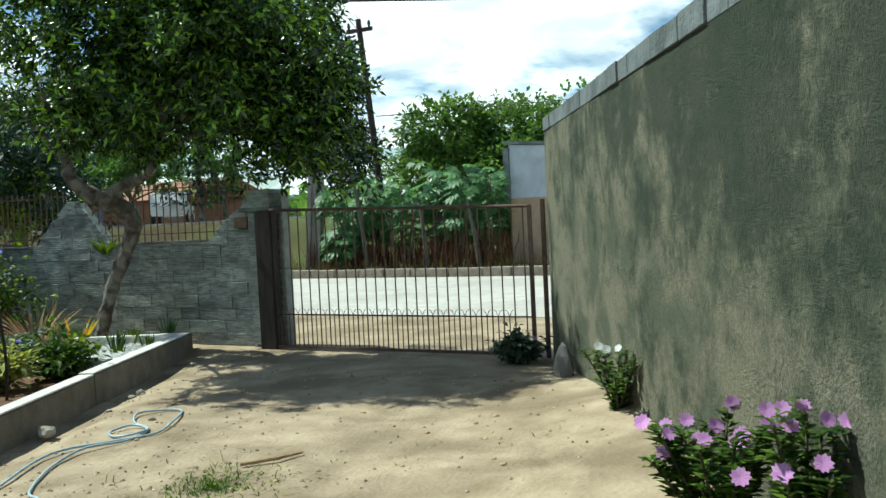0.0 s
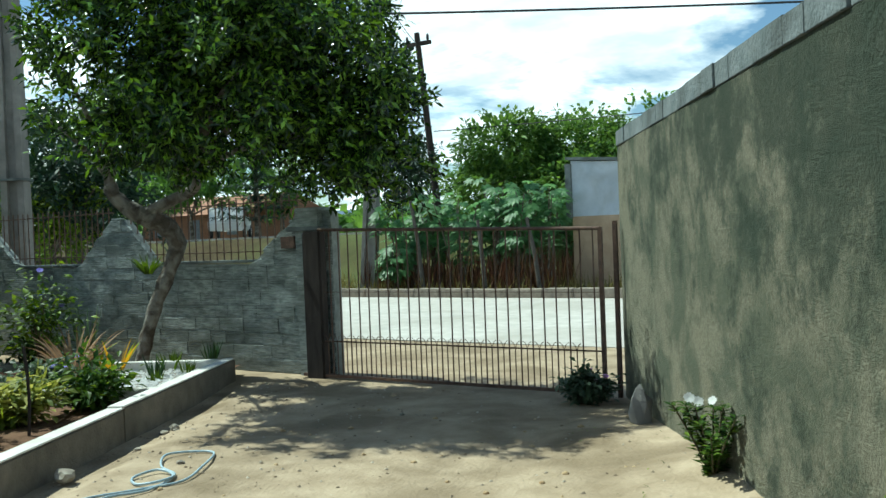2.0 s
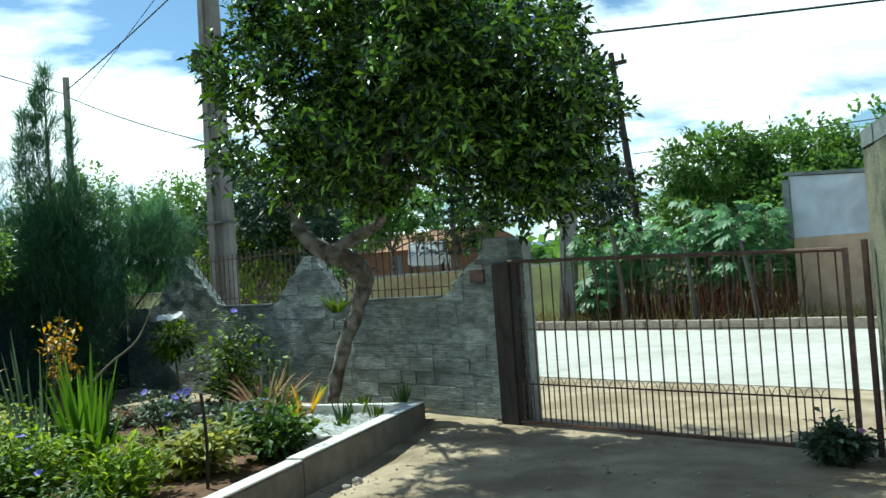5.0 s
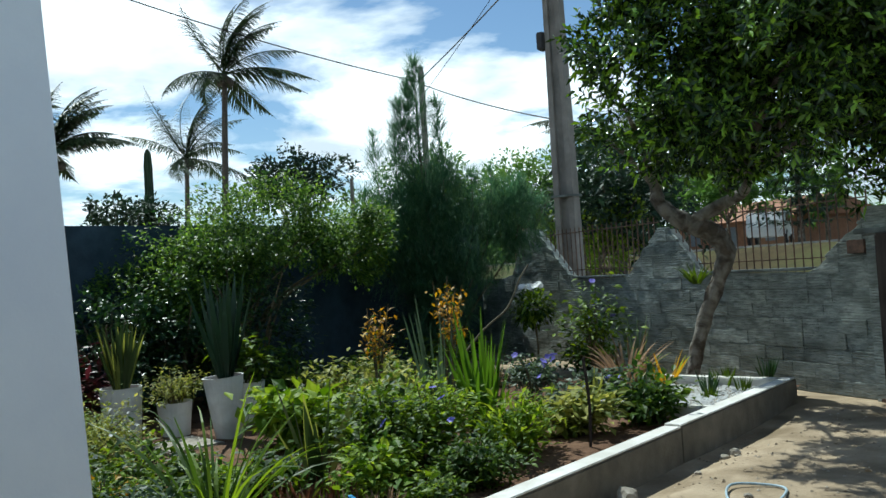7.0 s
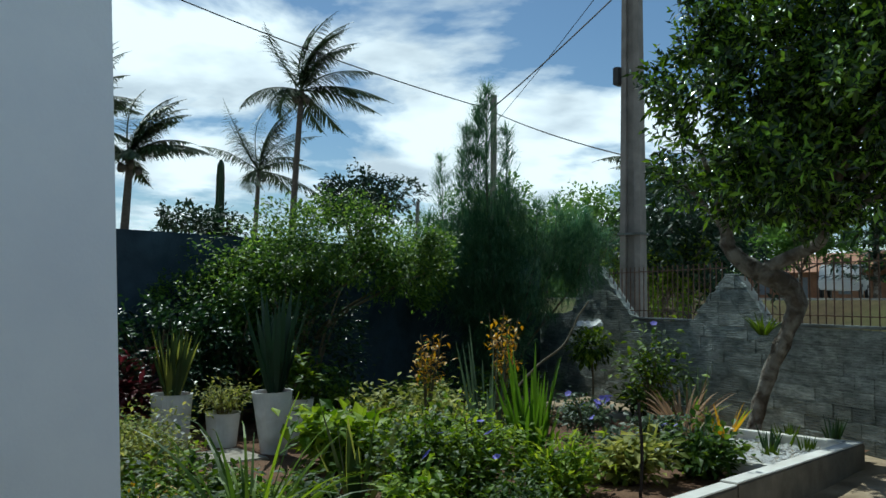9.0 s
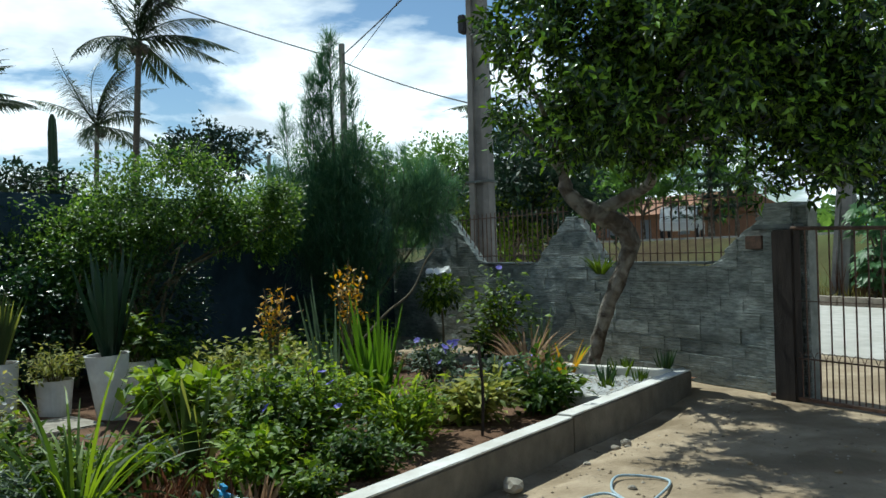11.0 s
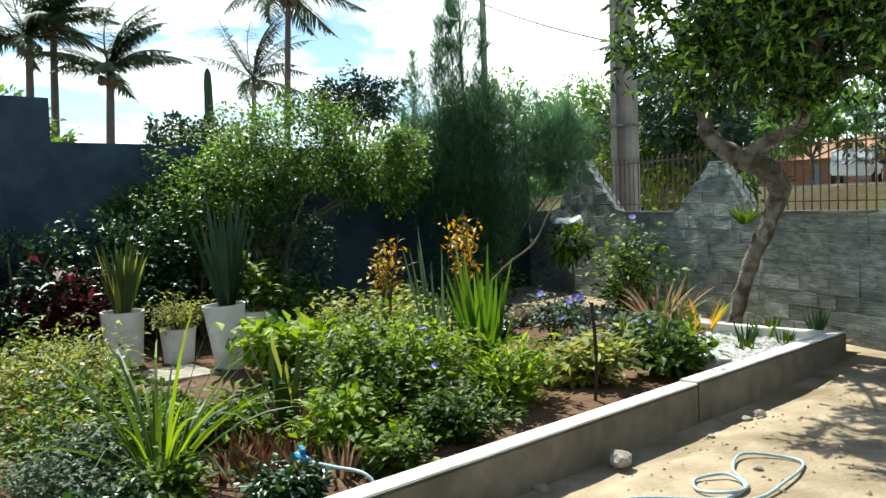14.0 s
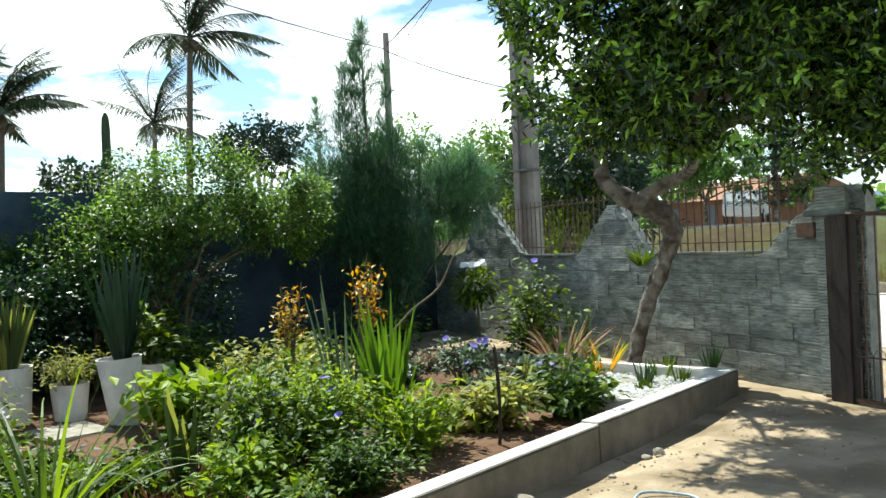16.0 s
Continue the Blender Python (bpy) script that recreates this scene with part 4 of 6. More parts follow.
def palm(at, h, lean, n, flen, wind, seed, label, spread=1.0, rise=(1.3, 1.1, 0.85, 0.5, 0.15, -0.2)):
    rng = random.Random(seed)
    t = thing("coconut_palm", label, "palm", at, group="coconut palms")
    top = Vector((lean[0], lean[1], h))
    pts = smooth_path([(0, 0, -0.3), (lean[0] * 0.25, lean[1] * 0.25, h * 0.35), (lean[0] * 0.65, lean[1] * 0.65, h * 0.72), top], 6)
    part("trunk", tube(bmesh.new(), pts, [0.14 - 0.05 * i / len(pts) for i in range(len(pts))], 10), TRUNKGREY, t, smooth=True)
    wind = Vector(wind)
    for k in range(n):
        a = 2 * math.pi * (k + rng.uniform(-0.3, 0.3)) / n
        el = rng.choice(rise) + rng.uniform(-0.15, 0.15)
        d = Vector((math.cos(a) * math.cos(el), math.sin(a) * math.cos(el), math.sin(el)))
        p = top.copy()
        L = flen * rng.uniform(0.8, 1.1)
        seg = 14
        spine = [p.copy()]
        for i in range(seg):
            d = (d + Vector((0, 0, -0.085)) + wind * 0.07).normalized()
            p = p + d * L / seg
            spine.append(p.copy())
        lv = Leaves()
        for i in range(2, seg + 1):
            dd = (spine[i] - spine[i - 1]).normalized()
            side = dd.cross(Vector((0, 0, 1)))
            side = side.normalized() if side.length > 1e-5 else Vector((1, 0, 0))
            for q in range(5):
                b = spine[i - 1].lerp(spine[i], q / 5)
                ll = 0.62 * flen / 2.4 * math.sin(math.pi * min(1, (i + q / 3) / seg * 0.82 + 0.15)) * rng.uniform(0.7, 1.1)
                for s in (-1, 1):
                    w = (side * s * 0.75 + dd * 0.55 + Vector((0, 0, -0.35 * spread)) + wind * 0.25 + Vector((rng.gauss(0, .1), rng.gauss(0, .1), rng.gauss(0, .12)))).normalized()
                    lv.blade(b, w, ll, 0.058, 0.7, 3)
        fr = tagged(part("frond", lv.mesh("frond"), PALMLEAF, t), kind="stuff")
        part("rachis", tube(bmesh.new(), spine, [0.03 - 0.024 * i / seg for i in range(seg + 1)], 5), PALMLEAF, fr)
    for k in range(9):
        a = rng.uniform(0, 6.3)
        bm = bmesh.new()
        bmesh.ops.create_icosphere(bm, subdivisions=2, radius=0.09, matrix=Matrix.LocRotScale(top + Vector((math.cos(a) * 0.25, math.sin(a) * 0.25, -0.25 + rng.uniform(-0.15, 0.1))), None, (0.9, 0.9, 1.15)))
        part("coconut", bm, TRUNKGREY, t)


palm((-27.4, 6.7, 0), 9.0, (0.75, 0.25), 19, 3.3, (0.1, 0.9, 0.25), 1, "tall leaning coconut palm with wind-swept fronds", rise=(1.5, 1.4, 1.2, 0.8, 0.35, 0.1))
palm((-36.0, 6.6, 0), 7.3, (0.3, 0.2), 18, 3.6, (0.1, 0.7, 0.2), 2, "short coconut palm beyond the wall", rise=(1.5, 1.3, 1.1, 0.75, 0.2))
palm((-22.3, -1.1, 0), 6.3, (0.3, 0.2), 20, 2.4, (0.1, 0.7, 0.2), 3, "coconut palm with ragged upright fronds", rise=(1.5, 1.35, 1.2, 1.0, 0.7, 0.3))
palm((-23.2, -0.55, 0), 6.95, (0.3, 0.2), 18, 2.3, (0.1, 0.7, 0.2), 7, "coconut palm with ragged upright fronds", rise=(1.5, 1.35, 1.2, 1.0, 0.7, 0.3))
palm((-20.3, 0.95, 0), 5.15, (0.2, 0.2), 20, 2.2, (0.1, 0.8, 0.1), 5, "lower coconut palm with drooping fronds", rise=(1.45, 1.3, 1.05, 0.7, 0.3))
palm((-14.9, 14.9, 0), 4.6, (0.1, 0.1), 16, 2.7, (0.0, 0.2, 0.0), 9, "dark coconut palm behind the utility pole")


def build_cactus():
    t = thing("column_cactus", "tall dark columnar cactus beyond the wall", "cactus", (-23.2, 3.8, 0))
    bm = bmesh.new()
    n = 16
    rings = []
    for i, (z, r) in enumerate(((-0.2, 0.12), (2.0, 0.13), (4.0, 0.14), (5.2, 0.135), (5.6, 0.11), (5.75, 0.04))):
        rings.append([bm.verts.new((0.03 * i + r * (1 if k % 2 else 0.78) * math.cos(2 * math.pi * k / n), r * (1 if k % 2 else 0.78) * math.sin(2 * math.pi * k / n), z)) for k in range(n)])
    for a, b in zip(rings, rings[1:]):
        for k in range(n):
            bm.faces.new((a[k], a[(k + 1) % n], b[(k + 1) % n], b[k]))
    bm.faces.new(rings[-1])
    part("stem", bm, DARKLEAF, t)


build_cactus()


def broad_tree(at, h, crown, material, seed, label, sprays=420, leaf=(0.16, 0.26), base=0.35, name="tree", cat="tree", limbs=7, wide=0.45):
    """A trunk that forks into limbs, each carrying leaf clumps; crown = (rx, ry, rz)."""
    rng = random.Random(seed)
    t = thing(name, label, cat, at)
    bm = bmesh.new()
    ch = h - crown[2]
    fork = Vector((0, 0, h * base))
    tube(bm, [(0, 0, -0.2), (0.05, 0, h * base * 0.5), fork], [0.05 * h * 0.5, 0.04 * h * 0.5, 0.03 * h * 0.5], 8)
    ends = []
    for k in range(limbs):
        a = 2 * math.pi * k / limbs + rng.uniform(-0.4, 0.4)
        q = rng.uniform(0.45, 0.85)
        e = Vector((math.cos(a) * crown[0] * q, math.sin(a) * crown[1] * q, ch + crown[2] * rng.uniform(-0.35, 0.75)))
        m = fork.lerp(e, 0.5) + Vector((0, 0, 0.12 * h * rng.uniform(0, 1)))
        tube(bm, smooth_path([fork, m, e], 4), [0.028 * h * 0.4 * (1 - 0.8 * i / 8) for i in range(9)], 6)
        ends.append(e)
    part("trunk", bm, BARK, t, smooth=True)
    lv = Leaves()
    blobs = [(e, rng.uniform(0.38, 0.6)) for e in ends] + [(Vector((rng.uniform(-.4, .4) * crown[0], rng.uniform(-.4, .4) * crown[1], ch + crown[2] * rng.uniform(0.1, 0.5))), 0.55) for _ in range(4)]
    for k in range(sprays):
        e, r = rng.choice(blobs)
        d = Vector((rng.gauss(0, 1), rng.gauss(0, 1), rng.gauss(0, 1))).normalized()
        q = rng.uniform(0.3, 1.0) ** 0.5
        p = e + Vector((d.x * crown[0], d.y * crown[1], d.z * crown[2])) * r * q
        for j in range(9):
            w = (d + Vector((rng.gauss(0, 0.8), rng.gauss(0, 0.8), rng.gauss(0.2, 0.6)))).normalized()
            lv.leaf(p + Vector((rng.gauss(0, .1), rng.gauss(0, .1), rng.gauss(0, .1))), w, (rng.gauss(0, .4), rng.gauss(0, .4), 1), rng.uniform(*leaf), rng.uniform(*leaf) * wide, 0.12, 0.2)
    tagged(part("crown", lv.mesh("crown"), material, t), kind="stuff")
    return t


broad_tree((-24.8, 8.75, 0), 6.0, (1.9, 1.9, 1.3), DARKLEAF, 31, "flat-topped dark tree beyond the wall", 420)
broad_tree((-18.2, 10.6, 0), 4.9, (1.7, 1.7, 1.6), FARLEAF, 32, "feathery light green tree behind the wall", 520, (0.12, 0.2))
broad_tree((-16.6, 12.8, 0), 4.6, (1.6, 1.6, 1.5), FARLEAF, 33, "feathery light green tree behind the wall", 480, (0.12, 0.2))
broad_tree((-17.5, 15.5, 0), 4.2, (2.2, 1.8, 1.7), DARKLEAF, 34, "dense dark tree beside the road", 520)
broad_tree((-13.4, 13.0, 0), 3.2, (1.6, 1.2, 1.2), YELLOWLEAF, 38, "yellow-green roadside shrub behind the railing", 380, (0.12, 0.2))
broad_tree((-16.6, -2.0, 0), 4.2, (2.0, 2.2, 1.2), STREETLEAF, 35, "green bushy tree beyond the dark wall", 420)
broad_tree((-18.5, -4.0, 0), 4.7, (2.0, 2.2, 1.3), STREETLEAF, 36, "green bushy tree beyond the dark wall", 380)
broad_tree((-22.0, 3.2, 0), 4.2, (1.3, 1.3, 0.9), DARKLEAF, 37, "low dark shrub round the cactus", 220)
broad_tree((-26.0, 12.0, 0), 4.6, (2.6, 2.2, 1.5), FARLEAF, 39, "green tree far behind the hedge", 380)
broad_tree((-6.3, 26.0, 1.3), 4.0, (3.6, 2.4, 1.9), STREETLEAF, 41, "broad yellow-green tree behind the castor bushes", 2000, (0.18, 0.3), 0.3, limbs=10)
broad_tree((-2.2, 27.5, 1.5), 4.2, (2.2, 2.0, 1.8), FARLEAF, 42, "green tree behind the painted wall", 500, (0.18, 0.3))
broad_tree((-14.2, 36.0, 1.7), 3.0, (1.8, 1.8, 1.0), FARLEAF, 43, "hazy tree beyond the upper road", 260, (0.2, 0.3))
broad_tree((-20.5, 38.0, 1.7), 4.6, (2.6, 2.0, 2.0), DARKLEAF, 44, "dark tree beyond the upper road", 420, (0.25, 0.4))
for k, (x, y, h) in enumerate(((-31, 41, 6.5), (-37, 36, 6.0), (-45, 39, 7), (-27, 30, 4.5), (-52, 30, 7), (-34, 24, 4.0), (-15, 45, 5.5), (-8, 46, 5.0), (2, 44, 6.0), (10, 42, 5.5))):
    broad_tree((x, y, 1.3), h, (3.0, 2.6, h * 0.4), DARKLEAF if k % 3 else FARLEAF, 60 + k, "tree in the woods beyond the field", 330, (0.3, 0.5))


broad_tree((-13.0, 13.3, 0), 4.4, (2.0, 1.8, 1.8), DARKLEAF, 47, "dense dark tree beyond the railing", 560)


def conifer(at, h, r, seed, label):
    """Tiers of flat drooping sprays round a straight stem."""
    rng = random.Random(seed)
    t = thing("conifer", label, "tree", at)
    part("trunk", tube(bmesh.new(), [(0, 0, -0.2), (0, 0, h)], [0.16, 0.03], 8), BARK, t)
    lv = Leaves()
    z = h * 0.18
    while z < h:
        rr = r * (1 - z / h) ** 0.8 + 0.2
        for k in range(9):
            a = rng.uniform(0, 6.28)
            d = Vector((math.cos(a), math.sin(a), 0.12))
            for i in range(9):
                p = Vector((0, 0, z)) + d * rr * (i / 8) + Vector((0, 0, -0.1 * (i / 8) ** 2))
                for s in range(3):
                    lv.leaf(p, d + Vector((rng.gauss(0, .8), rng.gauss(0, .8), rng.gauss(0, .25))), (0, 0, 1), rng.uniform(0.3, 0.55), 0.12, 0.1, 0.2)
        z += h * 0.085
    part("crown", lv.mesh("crown"), DARKLEAF, t)


conifer((-21.8, 29.0, 1.5), 5.4, 2.2, 71, "dark tiered conifer beside the upper road")
conifer((-23.0, 44.0, 1.7), 6.0, 2.2, 72, "dark tiered conifer beyond the upper road")


def castor(at, h, seed):
    """Stems with large hand-shaped leaves."""
    rng = random.Random(seed)
    t = thing("castor_plant", "tall castor plant with large hand-shaped grey-green leaves", "shrub", at, group="castor plants")
    bm = bmesh.new()
    lv = Leaves()
    for k in range(7):
        a = rng.uniform(0, 6.28)
        r = rng.uniform(0.15, 0.75)
        e = Vector((math.cos(a) * r, math.sin(a) * r, h * rng.uniform(0.72, 1.0)))
        tube(bm, smooth_path([(e.x * 0.2, e.y * 0.2, -0.1), (e.x * 0.5, e.y * 0.5, e.z * 0.5), e], 3), [0.03, 0.028, 0.025, 0.022, 0.02, 0.016, 0.012], 6)
        for j in range(15):
            f = rng.uniform(0.42, 1.03)
            b = Vector((e.x * f, e.y * f, e.z * f))
            aa = rng.uniform(0, 6.28)
            d = Vector((math.cos(aa), math.sin(aa), rng.uniform(-0.2, 0.4)))
            c = b + d * rng.uniform(0.2, 0.42)
            up = (d * 0.4 + Vector((rng.gauss(0, .2), rng.gauss(0, .2) - 0.25, 1))).normalized()
            fwd = (d - up * d.dot(up)).normalized()
            sd = up.cross(fwd)
            size = rng.uniform(0.17, 0.28)
            for ang in (-2.2, -1.4, -0.7, 0, 0.7, 1.4, 2.2):
                w = fwd * math.cos(ang) + sd * math.sin(ang)
                lv.leaf(c, w, up, size * (1.1 - 0.16 * abs(ang)), size * 0.42, 0.05, 0.22)
    part("stem", bm, BARK, t)
    tagged(part("foliage", lv.mesh("foliage"), CASTORLEAF, t), kind="stuff")


for k, (x, y, h) in enumerate(((-7.9, 19.7, 2.3), (-7.2, 20.2, 2.5), (-6.4, 19.8, 2.45), (-5.6, 20.3, 2.6), (-4.8, 19.8, 2.5), (-4.2, 20.4, 2.65), (-8.3, 20.8, 2.2), (-6.0, 21.2, 2.7), (-3.8, 21.2, 2.6), (-8.1, 19.3, 1.2))):
    castor((x, y, 0.05), h, 100 + k)


def build_scrub():
    """Dry stalks and weeds below the castor plants and along the verge."""
    rng = random.Random(5)
    lv, gr = Leaves(), Leaves()
    for k in range(1500):
        x, y = rng.uniform(-9.0, -3.4), rng.uniform(19.0, 21.5)
        lv.blade((x, y, 0.03), (rng.gauss(0, .25), rng.gauss(0, .25), 1), rng.uniform(0.4, 1.25), 0.03, 0.25, 3)
    for k in range(9000):
        x, y = rng.uniform(-36, 6), 18.5 + abs(rng.gauss(0, 2.4))
        z = 0.06 + 1.55 * min(1, max(0, (y - 22) / 5)) ** 2
        gr.blade((x, y, z - 0.02), (rng.gauss(0, .4), rng.gauss(0, .4), 1), rng.uniform(0.15, 0.5), 0.022, 0.6, 2)
    tagged(new("dry_stalks", lv.mesh("dry_stalks")), "reddish dry stalks under the castor plants", "weeds", kind="stuff").data.materials.append(REDDRY)
    tagged(new("verge_grass", gr.mesh("verge_grass")), "dry yellowish grass along the verge", "grass", kind="stuff").data.materials.append(DRYGRASS)


DRYGRASS = leaf_mat("dry_verge_grass", (0.09, 0.085, 0.025), (0.22, 0.185, 0.065), 0.8, 0.3, 0.2)
build_scrub()


def build_shed():
    t = thing("roadside_shed", "small shed with faded blue-white upper wall and tan plinth", "shed", (-3.55, 20.6, 0))
    part("wall", box(bmesh.new(), 1.6, 1.5, 0.87, 3.2, 3.0, 1.84, 0, 0.01), TANWALL, t)
    bm = bmesh.new()
    box(bm, 1.6, 1.5, 2.42, 3.2, 3.0, 1.26)
    for v in bm.verts:
        if v.co.z > 2.5:
            v.co.z += 0.12 * (1 - v.co.x / 1.6)
    part("upper_wall", bm, SHEDBLUE, t)
    bm = box(bmesh.new(), 1.6, 1.5, 3.1, 3.4, 3.2, 0.07)
    for v in bm.verts:
        v.co.z += 0.12 * (1 - v.co.x / 1.6)
    part("roof", bm, COPING, t)
    part("corner_trim", box(bmesh.new(), -0.05, -0.04, 2.42, 0.14, 0.12, 1.34), COPING, t)


build_shed()


def build_far_house(at, sx, sy, h, wallmat, label):
    t = thing("far_house", label, "house", at)
    part("wall", box(bmesh.new(), 0, 0, h / 2, sx, sy, h), wallmat, t)
    bm = bmesh.new()
    y0, y1 = -sy / 2 - 0.4, sy / 2 + 0.4
    a = [bm.verts.new((x, y, z)) for x in (-sx / 2 - 0.4, sx / 2 + 0.4) for y, z in ((y0, h - 0.05), (0, h + 1.3), (y1, h - 0.05))]
    bm.faces.new((a[0], a[3], a[4], a[1]))
    bm.faces.new((a[1], a[4], a[5], a[2]))
    bm.faces.new((a[0], a[1], a[2]))
    bm.faces.new((a[3], a[5], a[4]))
    bm.faces.new((a[0], a[2], a[5], a[3]))
    part("roof", bm, TERRACOTTA, t, "clay-tiled roof")
    for k in range(3):
        x = -sx / 2 + sx * (k + 0.5) / 3
        part("window" if k != 1 else "door", box(bmesh.new(), x, -sy / 2 - 0.02, 1.5 if k != 1 else 1.05, 0.9, 0.06, 1.0 if k != 1 else 2.0), GREYPAINT, t)


build_far_house((-38.0, 44.0, 1.0), 10, 7, 2.4, TERRACOTTA, "low brick house with a clay roof across the upper road")
build_far_house((-52.0, 38.0, 1.6), 10, 7, 2.8, TANWALL, "low tan house across the upper road")


def build_car(at, rz, paint, label):
    t = thing("parked_car", label, "car", at, rz)
    prof = [(-1.9, 0.35), (-1.92, 0.75), (-1.75, 0.95), (-1.45, 1.42), (0.35, 1.45), (0.95, 0.98), (1.75, 0.85), (1.92, 0.65), (1.9, 0.35)]
    bm = bmesh.new()
    f = bm.faces.new([bm.verts.new((x, -0.8, z)) for x, z in prof])
    e = bmesh.ops.extrude_face_region(bm, geom=[f])["geom"]
    bmesh.ops.translate(bm, verts=[v for v in e if isinstance(v, bmesh.types.BMVert)], vec=(0, 1.6, 0))
    bmesh.ops.recalc_face_normals(bm, faces=bm.faces)
    bmesh.ops.bevel(bm, geom=list(bm.edges), offset=0.06, segments=2, affect="EDGES")
    part("body", bm, paint, t)
    for s in (-0.81, 0.81):
        for xa, xb in ((-1.35, -0.55), (-0.48, 0.42)):
            part("side_window", box(bmesh.new(), (xa + xb) / 2, s, 1.17, xb - xa, 0.02, 0.36), DARKGLASS, t)
        for x in (-1.25, 1.2):
            w = part("wheel", tube(bmesh.new(), [(x, s * 0.86, 0.31), (x, s * 1.02, 0.31)], 0.31, 16), WIRE, t)
            part("rim", tube(bmesh.new(), [(x, s * 1.0, 0.31), (x, s * 1.04, 0.31)], 0.17, 12), POTWHITE, w)


CARPAINT = mat("white_car_paint", (0.72, 0.73, 0.74), (0.78, 0.78, 0.78), 3, 0.25, 0)
build_car((-25.0, 30.6, 1.7), 128, CARPAINT, "white hatchback parked on the upper road")


def build_backdrop():
    """Low blue hills far off, and a belt of woods before them."""
    # distance haze is mixed into the hills' base colour
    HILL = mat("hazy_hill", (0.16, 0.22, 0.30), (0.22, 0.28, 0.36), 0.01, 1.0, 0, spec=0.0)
    vs, fs = [], []
    n = 90
    for i in range(n + 1):
        a = radians(-20 + 150 * i / n)
        x, y = -math.sin(a) * 1500, math.cos(a) * 1500
        h = 45 + 38 * noise.noise(Vector((i * 0.11, 1.3, 0))) + 14 * noise.noise(Vector((i * 0.4, 4, 0)))
        vs += [(x, y, -5), (x * 1.05, y * 1.05, max(12, h))]
    for i in range(n):
        fs.append((2 * i, 2 * i + 2, 2 * i + 3, 2 * i + 1))
    me = bpy.data.meshes.new("backdrop_hills")
    me.from_pydata(vs, [], fs)
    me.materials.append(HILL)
    tagged(new("backdrop_hills", me), "low hazy blue hills on the horizon", "hills", kind="structure")
    rng = random.Random(77)
    lv = Leaves()
    for k in range(9000):
        a = radians(rng.uniform(-25, 115))
        d = rng.uniform(62, 95)
        x, y = 4 - math.sin(a) * d, 2 + math.cos(a) * d
        top = 3.2 + 1.6 * noise.noise(Vector((a * 9, 0, 0))) + 1.2 * noise.noise(Vector((a * 31, 2, 0)))
        z = rng.uniform(0.5, 1.0) ** 0.7 * top + (0.9 if y > 24 else 0)
        lv.leaf((x, y, z), (rng.gauss(0, 1), rng.gauss(0, 1), rng.gauss(0, .6)), (rng.gauss(0, .6), rng.gauss(0, .6), 1), rng.uniform(0.7, 1.3), rng.uniform(0.5, 0.9), 0.1, 0.2)
        lv.leaf((x, y, z * rng.uniform(0.1, 0.8)), (rng.gauss(0, 1), rng.gauss(0, 1), rng.gauss(0, .6)), (rng.gauss(0, .6), rng.gauss(0, .6), 1), rng.uniform(0.9, 1.6), rng.uniform(0.7, 1.1), 0.1, 0.2)
    ob = new("far_woods", lv.mesh("far_woods"))
    ob.data.materials.append(FARLEAF)
    tagged(ob, "belt of green woods on the horizon", "woods", kind="stuff")


build_backdrop()


def stake(at, h, lean, label="crooked grey wooden stake beside the road"):
    t = thing("wooden_stake", label, "stake", at, group="roadside stakes")
    part("stick", tube(bmesh.new(), smooth_path([(0, 0, -0.1), (lean * 0.4, 0, h * 0.5), (lean, 0, h)], 4), [0.06, 0.058, 0.055, 0.052, 0.05, 0.048, 0.045, 0.042, 0.04], 7), TRUNKGREY, t)


stake((-6.9, 18.9, 0.05), 2.6, -0.35)
stake((-5.15, 18.9, 0.05), 1.75, -0.15)
stake((-3.75, 19.0, 0.05), 1.75, -0.3)


# ---- garden plants ----
MIDGREEN = leaf_mat("garden_leaf", (0.014, 0.042, 0.006), (0.20, 0.29, 0.03), 0.5, 0.32, 0.15)
DEEPGREEN = leaf_mat("deep_green_leaf", (0.008, 0.026, 0.009), (0.045, 0.105, 0.022), 0.36, 0.2, 0.4)
LIME = leaf_mat("lime_leaf", (0.06, 0.13, 0.012), (0.33, 0.43, 0.055), 0.5, 0.4, 0.15, 1.6, 0.4)
VARIEGATED = leaf_mat("yellow_variegated_leaf", (0.09, 0.13, 0.02), (0.46, 0.45, 0.12), 0.55, 0.35, 0.15, 1.6, 0.42)
GREYGREEN = leaf_mat("grey_green_leaf", (0.045, 0.075, 0.04), (0.125, 0.165, 0.10), 0.5, 0.3)
HEDGELEAF = leaf_mat("hedge_leaf", (0.016, 0.046, 0.008), (0.135, 0.21, 0.030), 0.48, 0.34, 0.15)
ARCHLEAF = leaf_mat("sunlit_shrub_leaf", (0.02, 0.06, 0.014), (0.20, 0.32, 0.055), 0.42, 0.4, 0.28, 1.7, 0.36)
SNAKE = leaf_mat("snake_plant_leaf", (0.02, 0.042, 0.014), (0.085, 0.12, 0.032), 0.4, 0.12, 0.3)
SNAKEDARK = leaf_mat("dark_snake_leaf", (0.012, 0.034, 0.018), (0.032, 0.062, 0.034), 0.4, 0.05, 0.3)
REDLEAF = leaf_mat("dark_red_leaf", (0.05, 0.012, 0.014), (0.18, 0.04, 0.035), 0.4, 0.2)
ORANGE = leaf_mat("orange_croton", (0.34, 0.19, 0.02), (0.68, 0.44, 0.05), 0.45, 0.35, 0.3, 1.4, 0.5)
BROWNLEAF = leaf_mat("reddish_brown_leaf", (0.05, 0.024, 0.014), (0.22, 0.11, 0.055), 0.6, 0.25, 0.2)
